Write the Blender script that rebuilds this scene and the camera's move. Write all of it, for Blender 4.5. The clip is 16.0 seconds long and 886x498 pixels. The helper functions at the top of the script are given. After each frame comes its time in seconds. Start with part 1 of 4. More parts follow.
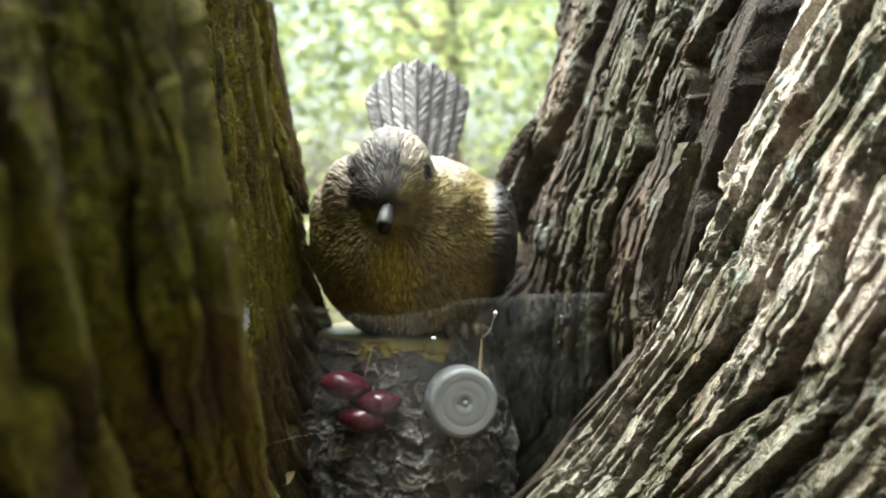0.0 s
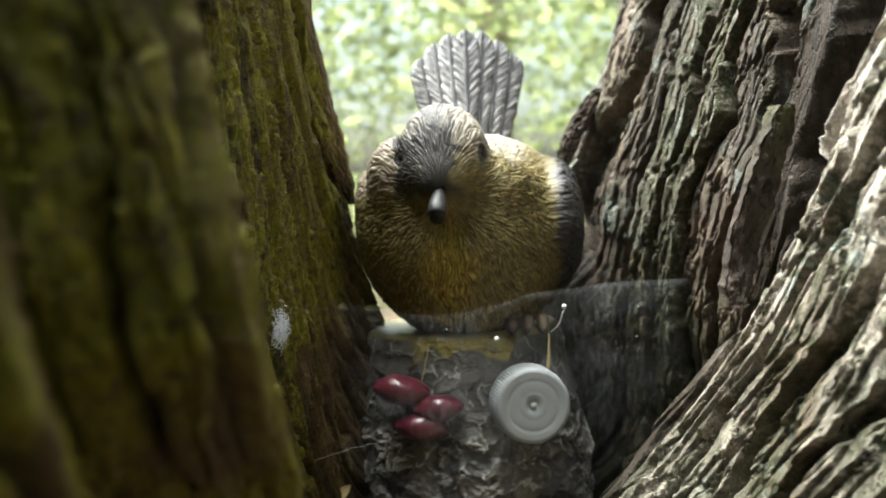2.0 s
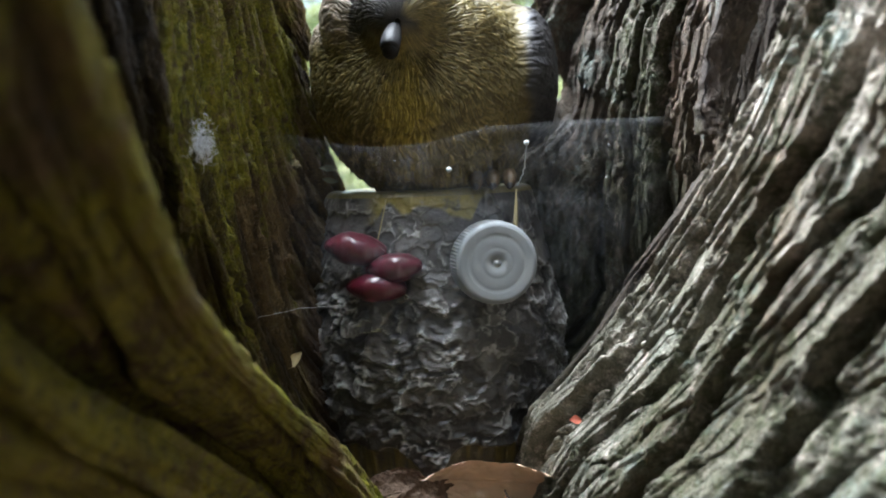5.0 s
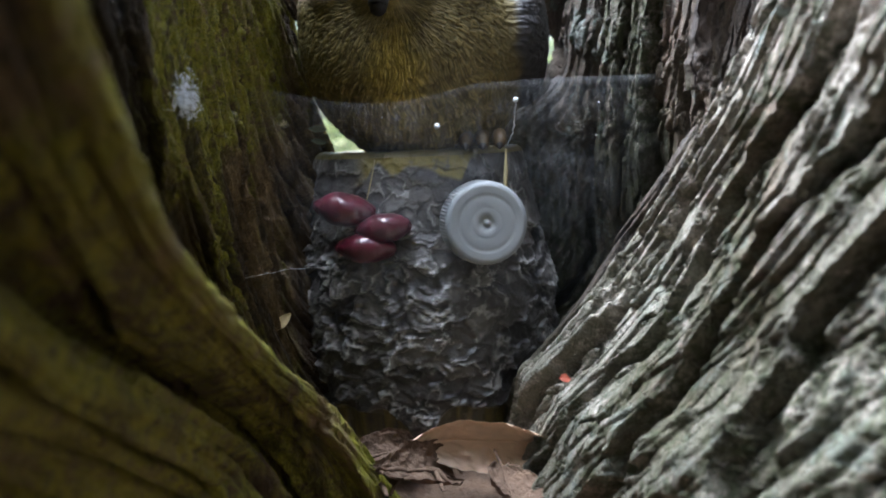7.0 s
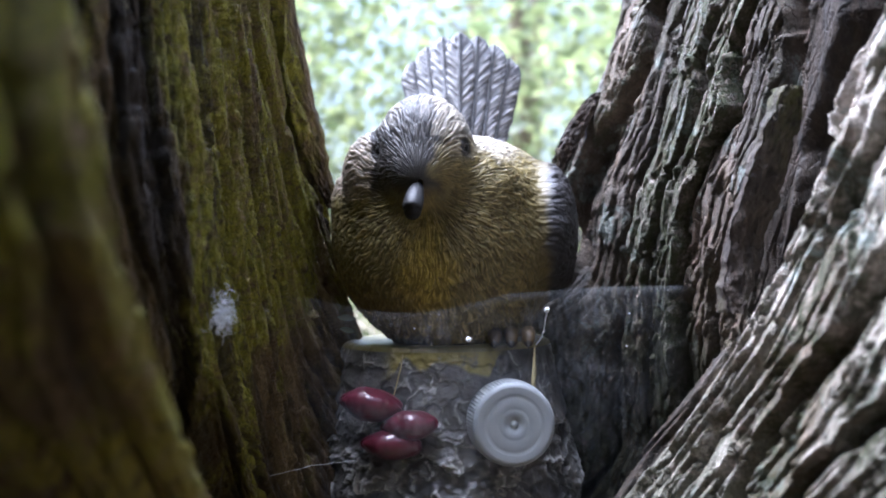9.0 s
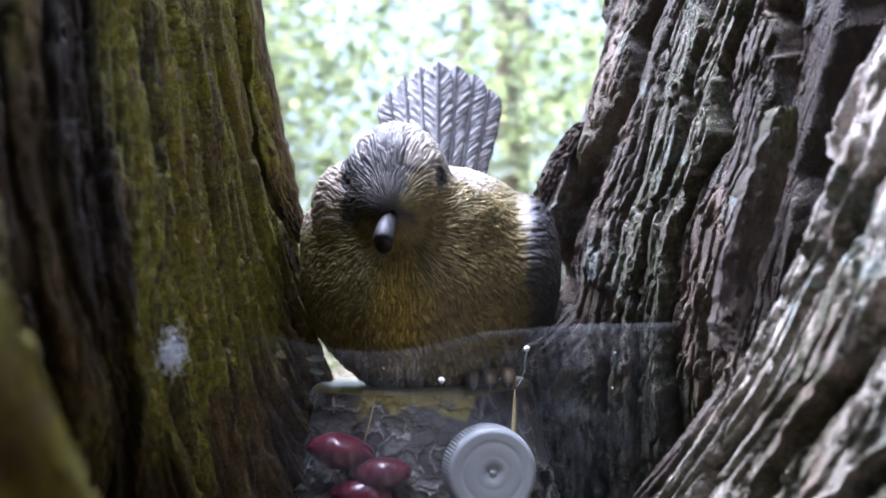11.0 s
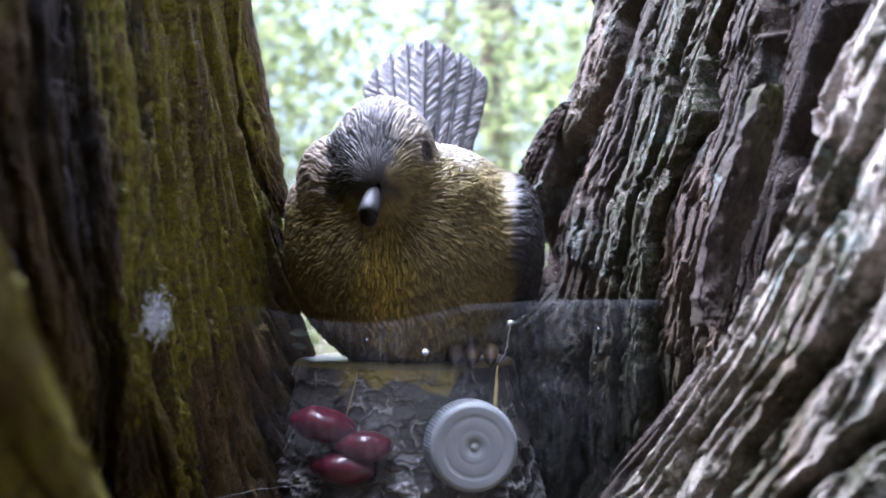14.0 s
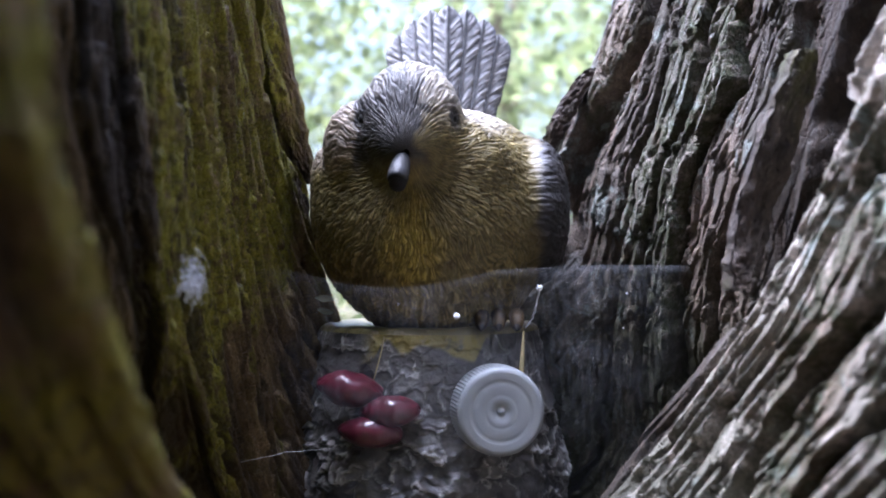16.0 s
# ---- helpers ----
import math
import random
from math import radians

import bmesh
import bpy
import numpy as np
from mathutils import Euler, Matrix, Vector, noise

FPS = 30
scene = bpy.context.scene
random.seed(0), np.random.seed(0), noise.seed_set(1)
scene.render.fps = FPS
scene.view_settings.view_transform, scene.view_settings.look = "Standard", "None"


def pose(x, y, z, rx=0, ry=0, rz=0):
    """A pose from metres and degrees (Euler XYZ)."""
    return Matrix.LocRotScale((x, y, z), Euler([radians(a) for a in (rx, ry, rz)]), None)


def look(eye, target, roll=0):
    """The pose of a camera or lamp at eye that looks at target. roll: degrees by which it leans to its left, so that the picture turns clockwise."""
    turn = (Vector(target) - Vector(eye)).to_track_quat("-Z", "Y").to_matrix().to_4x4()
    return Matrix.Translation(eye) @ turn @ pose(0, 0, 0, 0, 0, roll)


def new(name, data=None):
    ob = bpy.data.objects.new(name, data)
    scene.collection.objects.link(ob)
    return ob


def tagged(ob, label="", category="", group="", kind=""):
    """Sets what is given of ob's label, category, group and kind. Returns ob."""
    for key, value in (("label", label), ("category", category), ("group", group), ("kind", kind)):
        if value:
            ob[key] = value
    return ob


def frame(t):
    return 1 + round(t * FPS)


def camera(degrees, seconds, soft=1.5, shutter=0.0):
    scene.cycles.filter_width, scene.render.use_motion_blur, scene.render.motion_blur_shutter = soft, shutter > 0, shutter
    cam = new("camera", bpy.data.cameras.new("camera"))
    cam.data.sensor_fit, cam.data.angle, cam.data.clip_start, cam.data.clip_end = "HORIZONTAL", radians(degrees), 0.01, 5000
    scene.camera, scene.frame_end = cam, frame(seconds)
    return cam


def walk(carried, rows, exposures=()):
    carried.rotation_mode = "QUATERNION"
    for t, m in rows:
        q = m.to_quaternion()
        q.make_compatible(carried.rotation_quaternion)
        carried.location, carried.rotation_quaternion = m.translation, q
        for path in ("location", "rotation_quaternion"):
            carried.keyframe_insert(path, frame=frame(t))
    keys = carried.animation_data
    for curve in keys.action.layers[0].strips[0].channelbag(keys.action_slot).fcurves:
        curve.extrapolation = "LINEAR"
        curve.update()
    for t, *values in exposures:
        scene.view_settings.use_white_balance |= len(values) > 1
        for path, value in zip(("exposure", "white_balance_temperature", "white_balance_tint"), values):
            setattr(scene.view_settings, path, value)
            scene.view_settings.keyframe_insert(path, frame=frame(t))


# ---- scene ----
cam = camera(44.9, 16.0, 1.8)
METRES, EYE, TILT, LEAN, TURN = 0.22, 1.3, -2.0, 0.0, 0.0
ROWS = [
    (0.0, 0.0, 0.0, 0.0, 0.0, 0.0, -0.0),
    (0.5, -0.0193, 0.1695, 0.0409, -0.11, 0.59, 0.93),
    (1.0, 0.006, 0.234, 0.0092, 0.44, 0.32, 1.69),
    (1.5, -0.003, 0.2002, 0.0259, 1.59, -0.48, 2.37),
    (2.0, -0.0069, 0.1971, 0.0149, 2.95, -0.99, 2.38),
    (2.5, -0.0035, 0.1951, -0.0018, 3.61, -1.27, 2.33),
    (3.0, -0.0057, 0.1834, -0.0352, 3.27, -2.54, 2.6),
    (3.5, -0.0025, 0.1766, -0.0266, 3.02, -3.56, 2.88),
    (4.0, 0.0317, 0.2104, -0.07, 3.17, -3.16, 2.63),
    (4.5, 0.061, 0.3371, -0.1691, 3.6, -2.53, 2.2),
    (7.0, 0.0744, 0.3541, -0.2141, 3.31, -4.1, 2.27),
    (7.5, 0.0804, 0.3614, -0.211, 3.51, -2.48, 2.26),
    (8.0, 0.0662, 0.3595, -0.1762, 3.67, -0.44, 2.04),
    (8.5, 0.0594, 0.3622, -0.1447, 3.98, 1.0, 1.73),
    (9.0, 0.0576, 0.3519, -0.0916, 4.21, 2.49, 0.72),
    (11.5, 0.0734, 0.4706, -0.1074, 3.52, 4.96, 0.77),
    (12.0, 0.0716, 0.4717, -0.11, 3.46, 4.91, 0.68),
    (12.5, 0.0739, 0.4642, -0.1042, 3.32, 4.92, 0.42),
    (13.0, 0.0777, 0.4596, -0.1075, 2.88, 4.81, 0.22),
    (13.5, 0.0732, 0.4606, -0.1122, 2.58, 4.63, 0.07),
    (14.0, 0.0652, 0.4568, -0.1247, 2.48, 4.35, -0.05),
    (14.5, 0.0654, 0.4567, -0.1288, 2.42, 3.96, -0.11),
    (15.0, 0.0562, 0.4528, -0.1351, 2.35, 3.19, -0.18),
    (15.5, 0.0459, 0.4502, -0.1343, 2.4, 2.91, -0.21),
    (16.0, 0.0343, 0.4506, -0.1323, 2.84, 2.77, -0.21),
]
EXPOSURES = [(0.0, 2.58, 6200, 0), (1.5, 2.5, 6150, 0), (3.5, 2.62, 5850, 2), (4.5, 2.62, 5550, 4), (7.0, 2.58, 5200, 9), (9.0, 2.55, 5000, 17), (12.5, 2.6, 5000, 22), (16.0, 2.52, 5000, 22)]
walk(cam, [(t, pose(0, 0, EYE, TILT, LEAN, TURN) @ pose(METRES * x, METRES * y, METRES * z, 90 + pitch, roll, yaw)) for t, x, y, z, yaw, pitch, roll in ROWS], EXPOSURES)

# depth of field of a small compact lens, focused on the bird
cam.data.dof.use_dof = True
cam.data.dof.focus_distance = 0.37
cam.data.dof.aperture_fstop = 14

# ---- world, sun ----
SUN_FROM = Vector((-0.40, 0.06, 0.90)).normalized()
world = bpy.data.worlds.new("sky")
world.use_nodes = True
scene.world = world
wn = world.node_tree.nodes
sky = wn.new("ShaderNodeTexSky")
sky.sky_type = "NISHITA"
sky.sun_disc = False
sky.air_density, sky.dust_density, sky.ozone_density = 1.0, 7.0, 0.6
sky.sun_elevation = math.asin(SUN_FROM.z)
sky.sun_rotation = math.atan2(SUN_FROM.x, SUN_FROM.y)
wn["Background"].inputs[1].default_value = 0.115
world.node_tree.links.new(sky.outputs[0], wn["Background"].inputs[0])
sun = new("sun", bpy.data.lights.new("sun", "SUN"))
sun.data.energy, sun.data.angle, sun.data.color = 3.7, radians(62), (1.0, 0.97, 0.92)
sun.matrix_world = look(SUN_FROM * 20, (0, 0, 0))


# ---- numeric noise ----
def hash2(i, j, seed):
    n = (i.astype(np.int64) * 374761393 + j.astype(np.int64) * 668265263 + seed * 982451653) & 0x7FFFFFFF
    n = ((n ^ (n >> 13)) * 1274126177) & 0x7FFFFFFF
    n = ((n ^ (n >> 16)) * 668265263) & 0x7FFFFFFF
    return ((n ^ (n >> 15)) & 0xFFFFFF) / float(0xFFFFFF)


def smooth(a, b, x):
    t = np.clip((x - a) / (b - a), 0, 1)
    return t * t * (3 - 2 * t)


def value_noise(x, y, seed=0):
    i, j = np.floor(x), np.floor(y)
    u, v = x - i, y - j
    u, v = u * u * (3 - 2 * u), v * v * (3 - 2 * v)
    a, b = hash2(i, j, seed), hash2(i + 1, j, seed)
    c, d = hash2(i, j + 1, seed), hash2(i + 1, j + 1, seed)
    return (a * (1 - u) + b * u) * (1 - v) + (c * (1 - u) + d * u) * v


def fbm(x, y, octaves=4, seed=0):
    total, amp = 0, 0.5
    for k in range(octaves):
        total = total + amp * (value_noise(x, y, seed + 17 * k) - 0.5) * 2
        x, y, amp = x * 2.03 + 5.1, y * 2.03 + 9.7, amp * 0.5
    return total


def cells(x, y, seed=0, jitter=0.9):
    """Nearest and second-nearest distance, the cell's random value, and the offset from the cell's seed."""
    i, j = np.floor(x), np.floor(y)
    f1 = np.full(x.shape, 9.0)
    f2 = np.full(x.shape, 9.0)
    tone, ox, oy = np.zeros(x.shape), np.zeros(x.shape), np.zeros(x.shape)
    for di in (-1, 0, 1):
        for dj in (-1, 0, 1):
            ci, cj = i + di, j + dj
            dx = ci + 0.5 + jitter * (hash2(ci, cj, seed) - 0.5) - x
            dy = cj + 0.5 + jitter * (hash2(ci, cj, seed + 7) - 0.5) - y
            d = np.sqrt(dx * dx + dy * dy)
            near = d < f1
            f2 = np.where(near, f1, np.minimum(f2, d))
            tone = np.where(near, hash2(ci, cj, seed + 13), tone)
            ox, oy = np.where(near, -dx, ox), np.where(near, -dy, oy)
            f1 = np.where(near, d, f1)
    return f1, f2, tone, ox, oy


# ---- mesh helpers ----
def sheet(points, wrap=False):
    """Vertices and quads of a grid of points (rows, columns, 3)."""
    n, m = points.shape[:2]
    ids = np.arange(n * m).reshape(n, m)
    if wrap:
        ids = np.concatenate([ids, ids[:, :1]], 1)
    a, b, c, d = ids[:-1, :-1], ids[:-1, 1:], ids[1:, 1:], ids[1:, :-1]
    return points.reshape(-1, 3), np.stack([a, b, c, d], -1).reshape(-1, 4)


def joined(*pieces):
    """Several (vertices, quads) as one."""
    verts, quads, base = [], [], 0
    for v, q in pieces:
        verts.append(v)
        quads.append(q + base)
        base += len(v)
    return np.concatenate(verts), np.concatenate(quads)


def mesh_of(name, verts, quads, material, attributes=None, colours=None):
    me = bpy.data.meshes.new(name)
    k = quads.shape[1]
    me.vertices.add(len(verts))
    me.vertices.foreach_set("co", verts.astype(np.float32).ravel())
    me.loops.add(quads.size)
    me.loops.foreach_set("vertex_index", quads.astype(np.int32).ravel())
    me.polygons.add(len(quads))
    me.polygons.foreach_set("loop_start", np.arange(0, quads.size, k, dtype=np.int32))
    me.polygons.foreach_set("use_smooth", np.ones(len(quads), dtype=bool))
    me.update(calc_edges=True)
    for key, values in (attributes or {}).items():
        me.attributes.new(key, "FLOAT", "POINT").data.foreach_set("value", values.astype(np.float32).ravel())
    for key, values in (colours or {}).items():
        rgba = np.concatenate([values, np.ones((len(values), 1))], 1)
        me.attributes.new(key, "FLOAT_COLOR", "POINT").data.foreach_set("color", rgba.astype(np.float32).ravel())
    me.materials.append(material)
    return me


def hang(ob, parent):
    ob.parent = parent
    return ob


def part(name, bm, material, parent, label=""):
    me = bpy.data.meshes.new(name)
    bm.to_mesh(me)
    bm.free()
    for p in me.polygons:
        p.use_smooth = True
    me.materials.append(material)
    ob = hang(new(name, me), parent)
    return tagged(ob, label)


def lathe(profile, steps, ripple=None):
    """Quads of a profile of (radius, height) turned about z. ripple(k, angle) gives factors for the radius."""
    a = np.linspace(0, 2 * math.pi, steps, endpoint=False)
    rows = []
    for k, (r, h) in enumerate(profile):
        f = ripple(k, a) if ripple else 1.0
        rows.append(np.stack([np.cos(a) * r * f, np.sin(a) * r * f, np.full(steps, h)], -1))
    return sheet(np.array(rows), True)


def tube(points, radii, sides=8):
    """Quads of a tube along points, closed by narrowing at the ends."""
    pts = [Vector(p) for p in points]
    rows = []
    for k, p in enumerate(pts):
        d = (pts[min(k + 1, len(pts) - 1)] - pts[max(k - 1, 0)]).normalized()
        u = d.cross(Vector((0.31, 0.9, 0.2))).normalized()
        w = d.cross(u)
        rows.append([p + (u * math.cos(a) + w * math.sin(a)) * radii[k] for a in (2 * math.pi * i / sides for i in range(sides))])
    return sheet(np.array([[tuple(v) for v in r] for r in rows]), True)


# ---- materials ----
class Nodes:
    """A short way to write node materials."""

    def __init__(self, name):
        self.material = bpy.data.materials.new(name)
        self.material.use_nodes = True
        self.tree = self.material.node_tree
        self.bsdf = self.tree.nodes["Principled BSDF"]
        self.coords = self.tree.nodes.new("ShaderNodeTexCoord").outputs["Object"]

    def add(self, kind, **inputs):
        node = self.tree.nodes.new(kind)
        for key, value in inputs.items():
            self.put(node.inputs[key.replace("_", " ")], value)
        return node

    def put(self, socket, value):
        if isinstance(value, bpy.types.NodeSocket):
            self.tree.links.new(value, socket)
        else:
            socket.default_value = value

    def mapped(self, scale, source=None, turn=(0, 0, 0)):
        node = self.add("ShaderNodeMapping", Vector=source or self.coords)
        node.inputs["Scale"].default_value = scale
        node.inputs["Rotation"].default_value = [radians(a) for a in turn]
        return node.outputs[0]

    def noise(self, scale, detail=4.0, rough=0.55, vector=None, distort=0.0):
        node = self.add("ShaderNodeTexNoise", Vector=vector or self.coords, Scale=scale, Detail=detail, Roughness=rough, Distortion=distort)
        return node.outputs["Fac"]

    def ramp(self, fac, stops):
        node = self.add("ShaderNodeValToRGB", Fac=fac)
        el = node.color_ramp.elements
        while len(el) < len(stops):
            el.new(0.5)
        for e, (p, c) in zip(el, stops):
            e.position = p
            e.color = (*c, 1) if len(c) == 3 else c
        return node.outputs[0]

    def level(self, fac, low, high):
        node = self.add("ShaderNodeMapRange", Value=fac)
        node.interpolation_type = "SMOOTHSTEP"
        node.inputs["From Min"].default_value = low
        node.inputs["From Max"].default_value = high
        return node.outputs[0]

    def mix(self, fac, a, b, mode="MIX"):
        node = self.tree.nodes.new("ShaderNodeMix")
        node.data_type, node.blend_type = "RGBA", mode
        self.put(node.inputs[0], fac)
        for s, v in ((node.inputs[6], a), (node.inputs[7], b)):
            self.put(s, (*v, 1) if isinstance(v, tuple) and len(v) == 3 else v)
        return node.outputs[2]

    def math(self, op, a, b=0.0):
        node = self.tree.nodes.new("ShaderNodeMath")
        node.operation = op
        self.put(node.inputs[0], a)
        self.put(node.inputs[1], b)
        return node.outputs[0]

    def attribute(self, name, output="Fac"):
        node = self.tree.nodes.new("ShaderNodeAttribute")
        node.attribute_name = name
        return node.outputs[output]

    def bump(self, height, distance, strength=1.0, normal=None):
        node = self.add("ShaderNodeBump", Height=height)
        node.inputs["Distance"].default_value = distance
        node.inputs["Strength"].default_value = strength
        if normal is not None:
            self.put(node.inputs["Normal"], normal)
        return node.outputs[0]

    def finish(self, colour, rough, normal=None, **others):
        self.put(self.bsdf.inputs["Base Color"], colour)
        self.put(self.bsdf.inputs["Roughness"], rough)
        if normal is not None:
            self.put(self.bsdf.inputs["Normal"], normal)
        for key, value in others.items():
            self.put(self.bsdf.inputs[key.replace("_", " ")], value)
        return self.material


def bark_material(name, dark, light, algae, algae_cover, lichen_cover, red, moss_shade=0.0, crackled=1.0):
    n = Nodes(name)
    along = n.mapped((1, 1, 0.16))
    grain = n.noise(330, 6, 0.65, along)
    broad = n.noise(30, 4, 0.6, along)
    fine = n.noise(1300, 4, 0.65)
    crack = n.add("ShaderNodeTexVoronoi", Vector=n.mix(0.012, n.mapped((1, 1, 0.24)), n.add("ShaderNodeTexNoise", Vector=n.coords, Scale=160.0).outputs["Color"]), Scale=210.0)
    crack.feature = "DISTANCE_TO_EDGE"
    crackle = n.level(crack.outputs["Distance"], 0.0, 0.10)
    plate = n.attribute("plate")
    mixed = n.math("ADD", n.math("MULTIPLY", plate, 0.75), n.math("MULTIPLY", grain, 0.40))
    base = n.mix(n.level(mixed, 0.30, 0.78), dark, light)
    base = n.mix(n.level(broad, 0.46, 0.66), base, n.mix(n.level(grain, 0.3, 0.7), tuple(c * 0.5 for c in red), red))
    moss = n.math("MULTIPLY", n.level(n.math("ADD", n.noise(38, 5, 0.65, n.mapped((1, 1, 0.30))), n.math("MULTIPLY", n.attribute("mossy"), 0.16)), *algae_cover), n.level(n.noise(240, 4, 0.7), 0.30, 0.58))
    moss = n.math("MULTIPLY", moss, n.level(mixed, 0.22, 0.46))
    height = n.tree.nodes.new("ShaderNodeSeparateXYZ")
    n.put(height.inputs[0], n.coords)
    # moss at the foot, made denser to paint the viewer's shade there too
    foot = n.math("MULTIPLY", n.level(n.math("ADD", height.outputs[2], n.math("MULTIPLY", n.noise(25, 4), -0.10)), 1.238, 1.170), moss_shade)
    moss = n.math("MAXIMUM", moss, n.math("MULTIPLY", foot, n.level(n.noise(110, 5, 0.72), 0.31, 0.50)))
    base = n.mix(n.math("MULTIPLY", moss, 0.92), base, n.mix(n.noise(130, 4), tuple(c * 0.55 for c in algae), tuple(min(1, c * 1.7) for c in algae)))
    spots = n.math("MULTIPLY", n.level(n.noise(48, 7, 0.75, distort=0.6), *lichen_cover), n.level(n.noise(500, 3, 0.7), 0.32, 0.55))
    base = n.mix(n.math("MULTIPLY", spots, n.math("SUBTRACT", 0.85, n.math("MAXIMUM", n.math("MULTIPLY", foot, 0.75), n.math("MULTIPLY", n.attribute("mossy"), 0.35)))), base, n.mix(n.noise(35, 3), (0.20, 0.30, 0.28), (0.52, 0.55, 0.50)))
    base = n.mix(n.level(fine, 0.30, 0.60), n.mix(0.38, base, (0.016, 0.013, 0.010)), base)
    base = n.mix(crackle, n.mix(0.40 * crackled, base, (0.02, 0.015, 0.010)), base)
    # shade of the hollow put into the colour: mixes to near-black brown
    base = n.mix(n.math("MULTIPLY", n.attribute("hollow_shade"), 0.92), base, n.mix(n.level(grain, 0.35, 0.65), (0.016, 0.011, 0.007), (0.050, 0.034, 0.022)))
    h = n.math("ADD", n.math("ADD", grain, n.math("MULTIPLY", fine, 0.35)), n.math("MULTIPLY", crackle, 0.30 * crackled))
    normal = n.bump(h, 0.0022, 0.9)
    return n.finish(base, n.level(grain, -0.8, 1.3), normal, Specular_IOR_Level=0.35)


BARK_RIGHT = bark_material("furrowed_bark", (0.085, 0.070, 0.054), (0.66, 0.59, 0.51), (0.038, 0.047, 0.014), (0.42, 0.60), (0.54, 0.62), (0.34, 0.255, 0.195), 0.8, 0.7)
BARK_LEFT = bark_material("mossy_bark", (0.026, 0.018, 0.009), (0.21, 0.150, 0.066), (0.23, 0.225, 0.012), (0.37, 0.55), (0.66, 0.72), (0.060, 0.034, 0.014), 0.0, 0.4)


# dark brown bark of the slabs, with their shade in its colour
BARK_SHADED = bark_material("shaded_slab_bark", (0.026, 0.020, 0.014), (0.085, 0.066, 0.046), (0.075, 0.078, 0.018), (0.46, 0.66), (0.70, 0.78), (0.055, 0.036, 0.024), 0.0, 0.5)


def bird_material():
    n = Nodes("painted_resin")
    pigment = n.attribute("pigment", "Color")
    worn = n.attribute("worn")
    mottled = n.noise(260, 4, 0.6)
    col = n.mix(n.level(mottled, 0.3, 0.75), n.mix(1.0, pigment, (0.5, 0.48, 0.46), "MULTIPLY"), pigment)
    col = n.mix(n.math("MULTIPLY", worn, 0.75), col, n.mix(1.0, pigment, (2.6, 2.5, 2.3), "MULTIPLY"))
    normal = n.bump(n.noise(2200, 3), 0.0003, 0.6)
    return n.finish(col, 0.5, normal, Specular_IOR_Level=0.4)


BIRD = bird_material()


def stump_material():
    n = Nodes("flaky_wrapped_bark")
    vein = n.attribute("vein")
    tone = n.attribute("plate")
    mott = n.noise(180, 5, 0.65)
    base = n.ramp(n.math("ADD", n.math("MULTIPLY", tone, 0.5), n.math("MULTIPLY", mott, 0.5)), [(0.2, (0.044, 0.040, 0.036)), (0.55, (0.098, 0.090, 0.080)), (0.85, (0.170, 0.158, 0.140))])
    base = n.mix(n.math("MULTIPLY", n.level(vein, 0.2, 0.75), n.level(n.noise(90, 3), 0.3, 0.55)), base, (0.40, 0.39, 0.36))
    base = n.mix(n.math("MULTIPLY", n.attribute("yellow"), n.level(n.noise(150, 4), 0.25, 0.5)), base, (0.32, 0.26, 0.055))
    normal = n.bump(n.noise(900, 4), 0.0006, 0.7)
    return n.finish(base, 0.42, normal, Coat_Weight=0.25, Coat_Roughness=0.3)


STUMP = stump_material()


def simple(name, colour, rough, scale=300, vary=0.25, bump=0.0002, **others):
    n = Nodes(name)
    col = n.mix(n.noise(scale, 4), tuple(c * (1 - vary) for c in colour), tuple(min(1, c * (1 + vary)) for c in colour))
    return n.finish(col, rough, n.bump(n.noise(scale * 4, 3), bump), **others)


CAP = simple("milky_plastic", (0.285, 0.30, 0.305), 0.42, 120, 0.05, 0.00005, Subsurface_Weight=0.25, Subsurface_Radius=(0.004, 0.004, 0.004), Subsurface_Scale=1.0)
BERRY = simple("berry_skin", (0.085, 0.008, 0.018), 0.30, 200, 0.45, 0.0001, Coat_Weight=0.25, Coat_Roughness=0.1)
STRAW = simple("dry_straw", (0.34, 0.28, 0.13), 0.6, 500, 0.2)
DEAD_LEAF = simple("dead_leaf", (0.74, 0.55, 0.38), 0.62, 90, 0.35, 0.0006)
LITTER = simple("litter", (0.12, 0.075, 0.045), 0.85, 160, 0.5, 0.001)
WHITE_FLUFF = simple("web_fluff", (0.62, 0.64, 0.65), 0.9, 400, 0.15)
GROUND = simple("forest_floor", (0.10, 0.075, 0.04), 0.9, 3, 0.5, 0.02)
FAR_BARK = simple("far_bark", (0.16, 0.12, 0.08), 0.85, 12, 0.4, 0.01)


def leaf_material(name, low, high, thin=0.6, glow=(3.2, 2.9, 2.4)):
    n = Nodes(name)
    per = n.tree.nodes.new("ShaderNodeNewGeometry").outputs["Random Per Island"]
    col = n.ramp(per, [(0.0, low), (0.6, tuple((a + b) / 2 for a, b in zip(low, high))), (1.0, high)])
    n.finish(col, 0.4)
    trans = n.add("ShaderNodeBsdfTranslucent", Color=n.mix(1.0, col, glow, "MULTIPLY"))
    both = n.tree.nodes.new("ShaderNodeMixShader")
    both.inputs[0].default_value = thin
    n.tree.links.new(n.bsdf.outputs[0], both.inputs[1])
    n.tree.links.new(trans.outputs[0], both.inputs[2])
    n.tree.links.new(both.outputs[0], n.tree.nodes["Material Output"].inputs[0])
    return n.material


LEAF = leaf_material("green_leaf", (0.065, 0.092, 0.045), (0.16, 0.19, 0.10))

# dark leaves for the unseen foliage that blocks light around the viewer
BLOCKER_LEAF = leaf_material("blocker_leaf", (0.022, 0.034, 0.012), (0.045, 0.062, 0.022), 0.15, (1.0, 1.1, 0.6))


